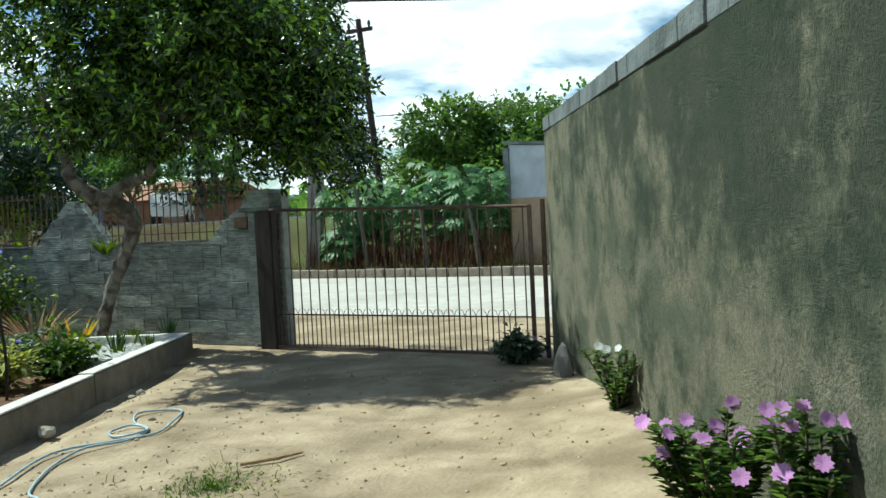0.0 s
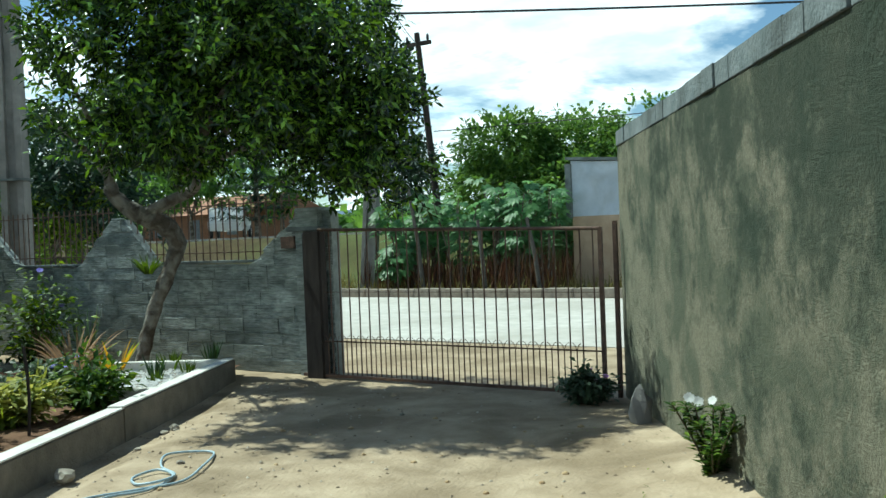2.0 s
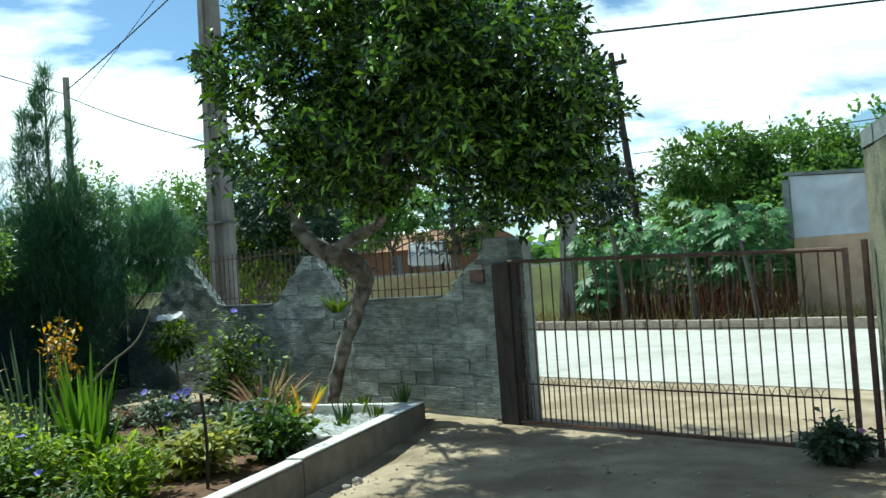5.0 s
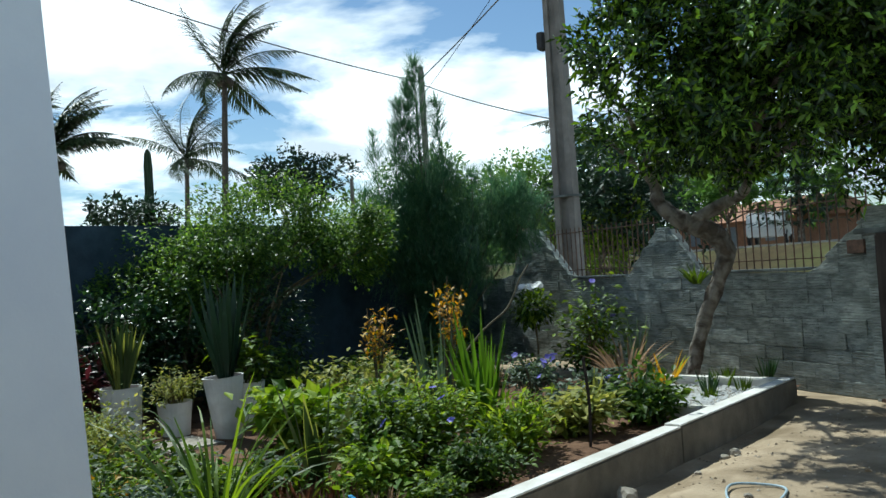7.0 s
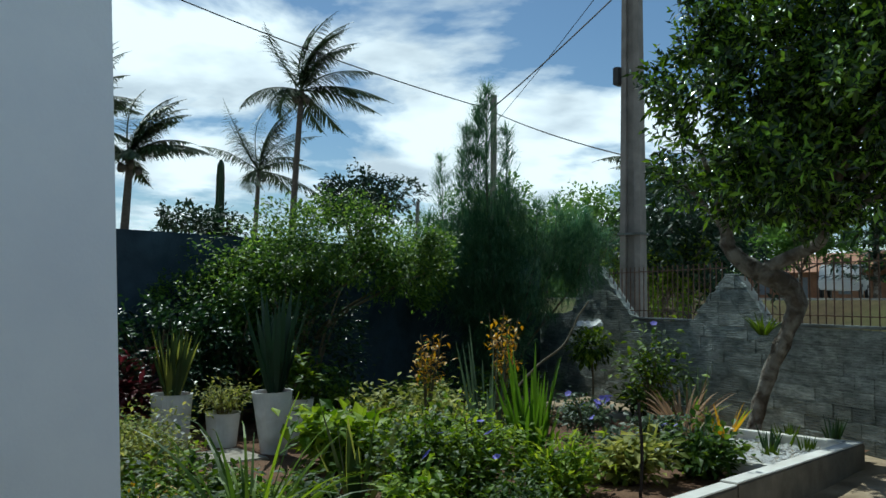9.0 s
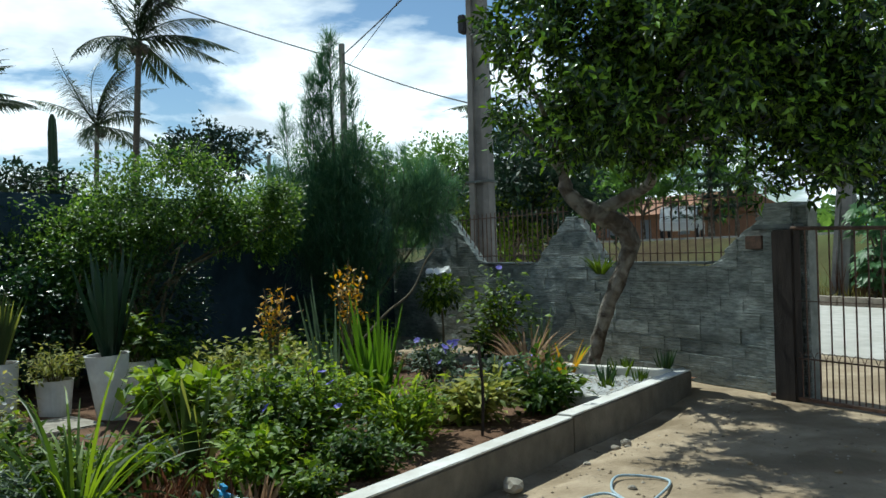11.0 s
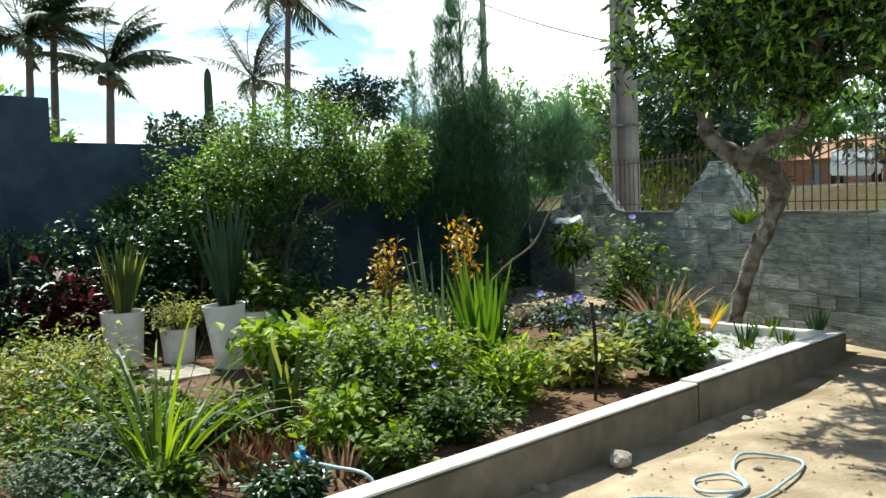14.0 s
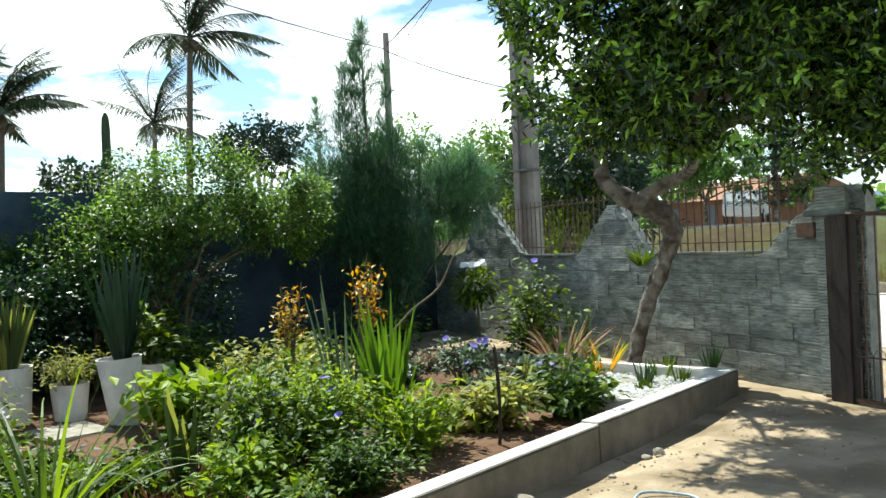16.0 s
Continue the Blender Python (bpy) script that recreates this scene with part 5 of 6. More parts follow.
DRYLEAF = leaf_mat("dry_brown_leaf", (0.20, 0.13, 0.075), (0.46, 0.34, 0.21), 0.8, 0.2, 0.2)
NEEDLE = leaf_mat("casuarina_needle", (0.045, 0.105, 0.06), (0.15, 0.265, 0.125), 0.6, 0.35, 0.1)
IRISGREEN = leaf_mat("iris_leaf", (0.035, 0.095, 0.012), (0.17, 0.29, 0.035), 0.45, 0.4, 0.25)
PINK = leaf_mat("pink_petal", (0.58, 0.24, 0.58), (0.76, 0.44, 0.76), 0.6, 0.3, 0.2, 1.0)
WHITEPETAL = leaf_mat("white_petal", (0.72, 0.72, 0.68), (0.82, 0.82, 0.80), 0.6, 0.3, 0.2, 1.0)
BLUEPETAL = leaf_mat("violet_petal", (0.20, 0.17, 0.60), (0.32, 0.28, 0.78), 0.6, 0.3, 0.2, 1.1)
TWIG = mat("green_brown_twig", (0.07, 0.06, 0.035), (0.15, 0.12, 0.07), 12, 0.9, 0.4)


def flower(parent, at, size, material, rng, facing=None, name="flower"):
    """Five flat petals round a centre."""
    lv = Leaves()
    n = Vector(facing or (rng.gauss(0.1, .4), rng.gauss(-0.4, .4), 0.8)).normalized()
    a = n.orthogonal().normalized()
    b = n.cross(a)
    o = rng.uniform(0, 6)
    for k in range(5):
        t = o + k * 2 * math.pi / 5
        for u in (-0.25, 0.25):      # two lobes give a rounded petal
            lv.leaf(at, a * math.cos(t + u) + b * math.sin(t + u) + n * 0.15, n, size * 0.55, size * 0.46, 0.02, 0.0)
    return part(name, lv.mesh(name), material, parent)


def shrub(at, r, h, leafmat, seed, name, label, category="shrub", stems=9, leaves=420, leaf=(0.05, 0.09), wide=0.5, lift=0.25, blooms=(), bsize=0.05, low=0.2, group="", squash=1.0, rz=0.0):
    """Stems fan out from the base, with leaves along and round their upper parts."""
    rng = random.Random(seed)
    t = thing(name, label, category, at, rz, group=group)
    lv = Leaves()
    tips = []
    per = max(4, int(leaves * 1.7) // stems)
    for k in range(stems):
        a = 2 * math.pi * k / stems + rng.uniform(-0.5, 0.5)
        q = math.sqrt(rng.uniform(0.02, 1.0))
        e = Vector((math.cos(a) * r * q, math.sin(a) * r * q * squash, h * (1 - 0.45 * q * q) * rng.uniform(0.78, 1.05)))
        m = Vector((e.x * 0.35, e.y * 0.35, e.z * 0.55))
        pts = smooth_path([(e.x * 0.08, e.y * 0.08, -0.06), m, e], 4)
        part("stem", tube(bmesh.new(), pts, [0.004 + 0.008 * h * (1 - i / 9) for i in range(len(pts))], 5), TWIG, t)
        tips.append(e)
        for j in range(per):
            f = rng.uniform(low, 1.0) ** 0.7
            p = pts[min(len(pts) - 1, int(f * (len(pts) - 1) + 0.5))]
            sp = 0.10 * h + 0.09 * r
            p = p + Vector((rng.gauss(0, sp), rng.gauss(0, sp), rng.gauss(0, sp * 0.8)))
            p.z = max(p.z, 0.02)
            d = Vector((p.x, p.y, 0)) * (0.8 / max(r, 0.1)) + Vector((rng.gauss(0, .6), rng.gauss(0, .6), lift + rng.gauss(0, .4)))
            ll = rng.uniform(*leaf) * 1.2
            lv.leaf(p, d, (rng.gauss(0, .3), rng.gauss(0, .3), 1), ll, ll * wide, 0.12, 0.25)
    tagged(part("foliage", lv.mesh("foliage"), leafmat, t), kind="stuff")
    if blooms:
        mt, cnt = blooms
        for k in range(cnt):
            e = tips[k % len(tips)]
            flower(t, e + Vector((rng.gauss(0, .05), rng.gauss(0, .05), 0.03 + rng.uniform(0, 0.04))), bsize * rng.uniform(0.8, 1.2), mt, rng)
    return t


def strap_plant(at, n, length, width, bend, leafmat, seed, name, label, category="plant", spread=0.6, edge=None, rz=0.0):
    """A rosette of long blades."""
    rng = random.Random(seed)
    t = thing(name, label, category, at, rz)
    for k in range(n):
        a = rng.uniform(0, 6.28)
        d = (math.cos(a) * spread * rng.uniform(0.2, 1), math.sin(a) * spread * rng.uniform(0.2, 1), 1)
        b = (math.cos(a) * 0.04, math.sin(a) * 0.04, -0.02)
        tw = rng.uniform(-0.8, 0.8)
        pale = edge and rng.random() < 0.35
        lv = Leaves()
        lv.blade(b, d, length * rng.uniform(0.55, 1.05), width * rng.uniform(0.8, 1.15), bend * rng.uniform(0.5, 1.4), 7, tw)
        part("blade", lv.mesh("blade"), edge if pale else leafmat, t, "pale yellowish blade" if pale else "")
    return t


# pots' plants
strap_plant((-4.45, 1.50, 0.55), 70, 0.72, 0.055, 0.22, SNAKE, 1, "snake_plant", "snake plant with yellow-edged upright leaves", spread=0.34, edge=VARIEGATED)
strap_plant((-3.98, 2.38, 0.60), 32, 1.0, 0.09, 0.08, SNAKEDARK, 2, "snake_plant", "tall dark green snake plant in a white pot", spread=0.32)
shrub((-4.47, 1.97, 0.37), 0.30, 0.36, VARIEGATED, 3, "potted_plant", "feathery yellow-green potted plant", stems=14, leaves=520, leaf=(0.03, 0.06), wide=0.35)
shrub((-4.75, 2.72, 0.45), 0.30, 0.55, MIDGREEN, 4, "potted_plant", "leafy green plant in a white pot", stems=9, leaves=240, leaf=(0.07, 0.12))

# hedge and the large shrub by the dark wall
def hedge_clump(at, r, h, seed, n, mt=None, label="dense glossy-leaved hedge against the dark wall"):
    rng = random.Random(seed)
    t = thing("hedge_shrub", label, "hedge", at, group="hedge along the dark wall")
    lv = Leaves()
    for k in range(7):
        a = rng.uniform(0, 6.28)
        e = Vector((math.cos(a) * r * 0.6, math.sin(a) * r * 0.6, h * rng.uniform(0.7, 0.95)))
        part("stem", tube(bmesh.new(), smooth_path([(e.x * 0.15, e.y * 0.15, -0.1), (e.x * 0.4, e.y * 0.4, e.z * 0.55), e], 3), [0.03, 0.028, 0.025, 0.02, 0.016, 0.012, 0.008], 6), TWIG, t)
    for k in range(n):
        d = Vector((rng.gauss(0, 1), rng.gauss(0, 1), rng.gauss(0, 1))).normalized()
        q = rng.uniform(0.5, 1.0)
        p = Vector((d.x * r * q, d.y * r * q, h * 0.52 + d.z * h * 0.48 * q))
        p += Vector((1, 1, 1)) * 0.22 * noise.noise(p * 2.2 + Vector((seed, 0, 0)))
        for j in range(8):
            w = d + Vector((rng.gauss(0, .8), rng.gauss(0, .8), rng.gauss(0.1, .6)))
            lv.leaf(p + Vector((rng.gauss(0, .05), rng.gauss(0, .05), rng.gauss(0, .05))), w, (rng.gauss(0, .4), rng.gauss(0, .4), 1), rng.uniform(0.06, 0.10), rng.uniform(0.03, 0.05), 0.12, 0.25)
    part("foliage", lv.mesh("foliage"), mt or HEDGELEAF, t)


WN = Vector((AX.y, -AX.x, 0))
for k, (back, off, r, h) in enumerate(((8.6, 0.75, 0.8, 1.35), (7.6, 0.8, 0.8, 1.45), (6.7, 0.8, 0.8, 1.55), (5.9, 1.15, 0.85, 1.7), (9.6, 0.8, 0.8, 1.3), (10.6, 0.8, 0.8, 1.3))):
    p = DW_FAR - AX * back + WN * off
    hedge_clump((p.x, p.y, 0.05), r, h, 200 + k, 330, DEEPGREEN)


def arching_shrub():
    """Tall shrub with an arched crown that leaves the wall bare beneath one side."""
    rng = random.Random(55)
    at = (-6.65, 3.0, 0.05)
    t = thing("arching_shrub", "large sunlit shrub arching over in front of the dark wall", "shrub", at)
    lv = Leaves()
    lobes = [((0.2, -0.45, 1.62), (0.75, 0.75, 0.6)), ((0.1, 0.1, 2.05), (0.85, 0.95, 0.55)), ((-0.1, 0.9, 2.05), (0.8, 0.85, 0.45)), ((-0.1, 1.6, 1.85), (0.6, 0.6, 0.38)), ((0.1, -1.1, 1.25), (0.6, 0.5, 0.5)), ((0.1, -0.4, 1.15), (0.7, 0.5, 0.65))]
    for c, r in lobes:
        for k in range(3):
            e = Vector((c[0] + rng.gauss(0, .2), c[1] + rng.gauss(0, .2), c[2]))
            part("stem", tube(bmesh.new(), smooth_path([(rng.gauss(0, .08), -0.1 + rng.gauss(0, .08), -0.1), (e.x * 0.3, e.y * 0.25, e.z * 0.6), e], 4), [0.035, 0.033, 0.03, 0.028, 0.025, 0.02, 0.016, 0.012, 0.008], 6), TWIG, t)
    for k in range(3600):
        c, r = rng.choice(lobes[:4] + lobes)
        d = Vector((rng.gauss(0, 1), rng.gauss(0, 1), rng.gauss(0, 1))).normalized()
        q = rng.uniform(0.4, 1.0) ** 0.6
        p = Vector((c[0] + d.x * r[0] * q, c[1] + d.y * r[1] * q, c[2] + d.z * r[2] * q))
        p += Vector((noise.noise(p * 2.0), noise.noise(p * 2.0 + Vector((7, 0, 0))), noise.noise(p * 2.0 + Vector((0, 7, 0))))) * 0.5
        for j in range(8):
            w = d + Vector((rng.gauss(0, .8), rng.gauss(0, .8), rng.gauss(0.2, .6)))
            lv.leaf(p + Vector((rng.gauss(0, .06), rng.gauss(0, .06), rng.gauss(0, .06))), w, (rng.gauss(0, .4), rng.gauss(0, .4), 1), rng.uniform(0.045, 0.085), rng.uniform(0.024, 0.042), 0.12, 0.25)
    for k in range(16):     # loose sprays above the crown
        b = Vector((rng.uniform(-0.4, 0.4), rng.uniform(-0.6, 1.9), rng.uniform(2.0, 2.4)))
        d = Vector((rng.gauss(0, .3), rng.gauss(0, .3), 1)).normalized()
        for i in range(10):
            lv.leaf(b + d * 0.05 * i, (rng.gauss(0, 1), rng.gauss(0, 1), 0.4), (0, 0, 1), 0.06, 0.03, 0.1, 0.2)
    part("foliage", lv.mesh("foliage"), ARCHLEAF, t)


arching_shrub()


def casuarina():
    """Feathery evergreen: a slim wispy leader over a wide soft mass of fine needles."""
    rng = random.Random(90)
    t = thing("casuarina_tree", "dark feathery casuarina with thin wispy leaders", "tree", (-7.7, 6.3, 0.05))
    lv = Leaves()
    # tip, stem radius, reach of the side twigs at the foot
    lead = [((-0.03, -0.22, 4.62), 0.05, 0.62), ((-0.25, -0.85, 3.55), 0.022, 0.45), ((-0.2, -0.55, 3.7), 0.022, 0.42), ((0.1, 0.1, 3.3), 0.03, 0.6), ((-0.12, -0.5, 4.05), 0.02, 0.4), ((0.1, 0.06, 3.95), 0.02, 0.4), ((-0.02, -0.36, 4.3), 0.02, 0.35),
            ((0.4, 0.75, 2.95), 0.03, 0.6), ((0.55, 1.15, 2.75), 0.026, 0.55), ((0.35, 0.45, 2.9), 0.025, 0.6), ((-0.3, -1.05, 2.7), 0.02, 0.5)]
    for tip, r, side in lead:
        tip = Vector(tip)
        pts = smooth_path([(0, 0, -0.1), (tip.x * 0.3, tip.y * 0.35, tip.z * 0.3), (tip.x * 0.85, tip.y * 0.9, tip.z * 0.65), tip], 6)
        part("leader", tube(bmesh.new(), pts, [r * (1 - 0.88 * i / len(pts)) for i in range(len(pts))], 6), BARK, t)
        for k in range(int((78 if tip.z > 4 else 46) * tip.z)):
            f = rng.uniform(0.3, 1.0)
            idx = f * (len(pts) - 1)
            i = min(len(pts) - 2, int(idx))
            p = pts[i].lerp(pts[i + 1], idx - i)
            a = rng.uniform(0, 6.28)
            reach = (1 - f) * side * 3.0 + 0.03
            d = Vector((math.cos(a), math.sin(a), rng.uniform(0.5, 1.0))).normalized()
            e = p + d * reach * rng.uniform(0.5, 1.0)
            for j in range(11):
                g = rng.uniform(0.15, 1.0)
                lv.blade(p.lerp(e, g), d + Vector((rng.gauss(0, .4), rng.gauss(0, .4), rng.gauss(0.2, .4))), rng.uniform(0.10, 0.24), 0.0075, 0.25, 3)
    tagged(part("needles", lv.mesh("needles"), NEEDLE, t), kind="stuff")
    lw = Leaves()
    lobes = [((0.0, -0.35, 1.75), (0.6, 0.75, 0.8)), ((0.25, 0.45, 1.85), (0.6, 0.75, 0.62)), ((0.5, 1.05, 2.15), (0.45, 0.5, 0.5)), ((0.0, -0.2, 0.8), (0.5, 0.6, 0.7)), ((0.05, -0.1, 1.1), (0.55, 0.65, 0.6)), ((-0.1, -0.75, 2.1), (0.5, 0.45, 0.55)), ((0.1, 0.0, 2.5), (0.45, 0.5, 0.5))]
    for k in range(8800):     # the dense lower mass
        c, r = rng.choice(lobes)
        d = Vector((rng.gauss(0, 1), rng.gauss(0, 1), rng.gauss(0, 1))).normalized()
        q = rng.uniform(0.05, 1.0) ** 0.4
        p = Vector((c[0] + d.x * r[0] * q, c[1] + d.y * r[1] * q, c[2] + d.z * r[2] * q))
        p += Vector((0.1, 0.18, 0.18)) * noise.noise(p * 2.6)
        p.z = max(p.z, 0.1)
        for j in range(4):
            lw.blade(p, (d.x + rng.gauss(0, .5), d.y + rng.gauss(0, .5), d.z * 0.5 + rng.gauss(0.25, .5)), rng.uniform(0.14, 0.30), 0.009, 0.6, 2)
    tagged(part("skirt", lw.mesh("skirt"), NEEDLE, t), kind="stuff")


casuarina()

# rose standard with a ball of leaves
def standard_rose():
    rng = random.Random(14)
    t = thing("rose_standard", "white rose on a bare stem with a leafy head", "rose", (-5.6, 6.62, 0.08))
    part("stem", tube(bmesh.new(), smooth_path([(0, 0, -0.1), (0.03, 0.02, 0.35), (0, 0, 0.85)], 4), 0.014, 6), TWIG, t)
    lv = Leaves()
    for k in range(700):
        d = Vector((rng.gauss(0, 1), rng.gauss(0, 1), rng.gauss(0, 1))).normalized()
        p = Vector((0, 0, 0.86)) + Vector((d.x * 0.3, d.y * 0.3, d.z * 0.24)) * rng.uniform(0.4, 1)
        lv.leaf(p, d + Vector((rng.gauss(0, .5), rng.gauss(0, .5), rng.gauss(0, .5))), (0, 0, 1), rng.uniform(0.06, 0.11), 0.045, 0.1, 0.25)
    part("foliage", lv.mesh("foliage"), MIDGREEN, t)
    for k in range(7):
        a = rng.uniform(0, 6.28)
        q = Vector((math.cos(a) * 0.13, math.sin(a) * 0.13, 1.10 + rng.uniform(-0.03, 0.05)))
        for j in range(2):
            flower(t, q + Vector((0, 0, 0.012 * j)), 0.11, WHITEPETAL, rng, (rng.gauss(0.3, .3), rng.gauss(-0.3, .3), 0.8))


standard_rose()


def croton(at, h, r, seed):
    """Bare stems topped by sprays of orange and yellow leaves."""
    rng = random.Random(seed)
    t = thing("croton_shrub", "tall thin shrub topped with orange-yellow leaves", "shrub", at)
    lv, lg = Leaves(), Leaves()
    for k in range(8):
        a = rng.uniform(0, 6.28)
        e = Vector((math.cos(a) * r * rng.uniform(0.2, 1), math.sin(a) * r * rng.uniform(0.2, 1), h * rng.uniform(0.78, 1.0)))
        pts = smooth_path([(e.x * 0.1, e.y * 0.1, -0.05), (e.x * 0.35, e.y * 0.35, h * 0.5), e], 4)
        part("stem", tube(bmesh.new(), pts, [0.011, 0.0105, 0.010, 0.009, 0.008, 0.007, 0.006, 0.005, 0.004], 5), TWIG, t)
        for j in range(26):
            f = rng.uniform(0.62, 1.0)
            p = pts[int(f * 8)] + Vector((rng.gauss(0, .05), rng.gauss(0, .05), rng.gauss(0, .04)))
            (lv if rng.random() < 0.8 else lg).leaf(p, (rng.gauss(0, .7), rng.gauss(0, .7), 0.7), (0, 0, 1), rng.uniform(0.06, 0.12), 0.03, 0.1, 0.3)
        for j in range(10):
            p = pts[int(rng.uniform(0.2, 0.7) * 8)]
            lg.leaf(p, (rng.gauss(0, .7), rng.gauss(0, .7), 0.2), (0, 0, 1), rng.uniform(0.05, 0.09), 0.03, 0.1, 0.3)
    tagged(part("orange_foliage", lv.mesh("orange_foliage"), ORANGE, t, "orange-yellow leaves"), kind="stuff")
    tagged(part("green_foliage", lg.mesh("green_foliage"), MIDGREEN, t), kind="stuff")


croton((-3.2, 4.28, 0.08), 1.36, 0.24, 61)
croton((-3.6, 3.72, 0.08), 1.15, 0.22, 62)

# bed plants from the drive inwards
strap_plant((-0.85, 1.72, 0.08), 52, 1.05, 0.03, 1.5, HEDGELEAF, 21, "spider_lily", "large strap-leaved lily arching over the bed", spread=0.9, edge=LIME)
strap_plant((-1.5, 2.5, 0.08), 10, 0.85, 0.10, 0.12, SNAKE, 22, "snake_plant", "snake plant with pale leaf edges among shrubs", spread=0.5, edge=VARIEGATED)
strap_plant((-2.1, 4.05, 0.08), 54, 1.08, 0.06, 0.3, IRISGREEN, 23, "iris_clump", "tall clump of sword-shaped green iris leaves", spread=0.3)
strap_plant((-2.35, 3.8, 0.08), 16, 1.2, 0.058, 0.08, GREYGREEN, 24, "grey_iris", "upright grey-green sword leaves behind the iris", spread=0.22)
shrub((-2.75, 1.05, 0.06), 0.55, 0.62, VARIEGATED, 25, "flowering_mound", "mounded yellow-green plant with tiny white flowers", stems=30, leaves=3200, leaf=(0.03, 0.055), wide=0.45, blooms=(WHITEPETAL, 40), bsize=0.03)
shrub((-2.0, 1.35, 0.06), 0.45, 0.42, MIDGREEN, 26, "leafy_shrub", "low green leafy plant with brownish lower leaves", stems=14, leaves=560, leaf=(0.05, 0.09))
shrub((-1.55, 2.1, 0.06), 0.38, 0.32, MIDGREEN, 27, "leafy_shrub", "low green leafy plant in the bed", stems=12, leaves=420, leaf=(0.06, 0.1))
shrub((-2.95, 2.75, 0.06), 0.46, 0.52, LIME, 28, "broadleaf_plant", "bright lime-green broad-leaved plant", stems=11, leaves=330, leaf=(0.11, 0.19), wide=0.45)
shrub((-1.45, 2.98, 0.06), 0.42, 0.62, MIDGREEN, 29, "leafy_shrub", "dense light green shrub with a violet flower", stems=20, leaves=1900, leaf=(0.035, 0.06), wide=0.6, blooms=(BLUEPETAL, 3), bsize=0.07)
shrub((-1.7, 3.4, 0.06), 0.34, 0.74, LIME, 30, "leafy_shrub", "tall bushy green shrub behind the curb", stems=18, leaves=1500, leaf=(0.035, 0.065), blooms=(BLUEPETAL, 2), bsize=0.07)
shrub((-0.95, 2.75, 0.06), 0.3, 0.40, LIME, 31, "leafy_shrub", "bright green low shrub near the curb", stems=14, leaves=700, leaf=(0.045, 0.08))
shrub((-0.85, 3.35, 0.06), 0.32, 0.36, HEDGELEAF, 32, "leafy_shrub", "green shrub spilling to the curb", stems=14, leaves=900, leaf=(0.035, 0.06))
shrub((-4.1, 3.75, 0.06), 0.62, 0.62, VARIEGATED, 33, "variegated_shrub", "pale yellow variegated shrub in the bed", stems=22, leaves=1100, leaf=(0.05, 0.09), low=0.35)
shrub((-3.5, 3.2, 0.06), 0.5, 0.45, MIDGREEN, 34, "leafy_shrub", "green leafy shrub among the bed plants", stems=14, leaves=640, leaf=(0.06, 0.1))
shrub((-5.2, 3.3, 0.06), 0.6, 0.6, MIDGREEN, 35, "leafy_shrub", "green leafy shrub before the dark wall", stems=16, leaves=700, leaf=(0.06, 0.1))
shrub((-2.45, 3.25, 0.06), 0.4, 0.55, LIME, 36, "leafy_shrub", "light green shrub among the bed plants", stems=14, leaves=900, leaf=(0.04, 0.07))
shrub((-1.85, 4.78, 0.06), 0.32, 0.40, VARIEGATED, 37, "leafy_shrub", "pale yellow-green shrub beside a stake", stems=14, leaves=520, leaf=(0.07, 0.11))
shrub((-1.85, 5.45, 0.06), 0.34, 0.44, HEDGELEAF, 38, "leafy_shrub", "dense green shrub near the gravel corner", stems=16, leaves=640, leaf=(0.06, 0.1))
shrub((-3.9, 5.55, 0.06), 0.34, 0.5, GREYGREEN, 40, "plumbago_shrub", "grey-green shrub with violet-blue flowers", stems=13, leaves=300, leaf=(0.05, 0.09), blooms=(BLUEPETAL, 8), bsize=0.08)
shrub((-4.45, 6.75, 0.06), 0.25, 1.2, MIDGREEN, 41, "tall_flowering_shrub", "tall thin green shrub with violet-blue flowers", stems=9, leaves=420, leaf=(0.06, 0.1), blooms=(BLUEPETAL, 6), bsize=0.08, low=0.4)
shrub((-6.4, 5.8, 0.06), 0.6, 0.5, MIDGREEN, 42, "leafy_shrub", "green shrub near the casuarina", stems=14, leaves=560, leaf=(0.06, 0.1))
shrub((-4.9, 5.6, 0.06), 0.22, 0.22, DRYLEAF, 44, "dry_shrub", "brownish dry low plant in the bed", stems=10, leaves=200, leaf=(0.04, 0.08))
shrub((-6.2, 4.6, 0.06), 0.55, 0.4, HEDGELEAF, 45, "leafy_shrub", "green shrub near the dark wall", stems=14, leaves=560, leaf=(0.06, 0.1))
shrub((-5.15, 0.92, 0.06), 0.5, 0.9, REDLEAF, 46, "red_cordyline", "dark red leafy cordyline shrub", stems=12, leaves=420, leaf=(0.14, 0.24), wide=0.22)
shrub((-1.35, 1.15, 0.06), 0.42, 0.36, MIDGREEN, 49, "leafy_shrub", "low green plant near the house strip", stems=14, leaves=1000, leaf=(0.03, 0.05))
shrub((-3.3, 0.95, 0.06), 0.5, 0.55, MIDGREEN, 51, "leafy_shrub", "green shrub before the hedge", stems=14, leaves=520, leaf=(0.05, 0.09))
shrub((-4.9, 4.2, 0.06), 0.5, 0.5, MIDGREEN, 52, "leafy_shrub", "green shrub below the orange sprays", stems=14, leaves=460, leaf=(0.06, 0.1))
shrub((-2.15, 4.35, 0.06), 0.22, 0.26, GREYGREEN, 53, "leafy_shrub", "small grey-green plant on bare soil", stems=8, leaves=140, leaf=(0.04, 0.08))
shrub((-7.4, 4.9, 0.05), 0.4, 0.32, DEEPGREEN, 54, "leafy_shrub", "dark green shrub by the wall foot", stems=12, leaves=420, leaf=(0.06, 0.1))
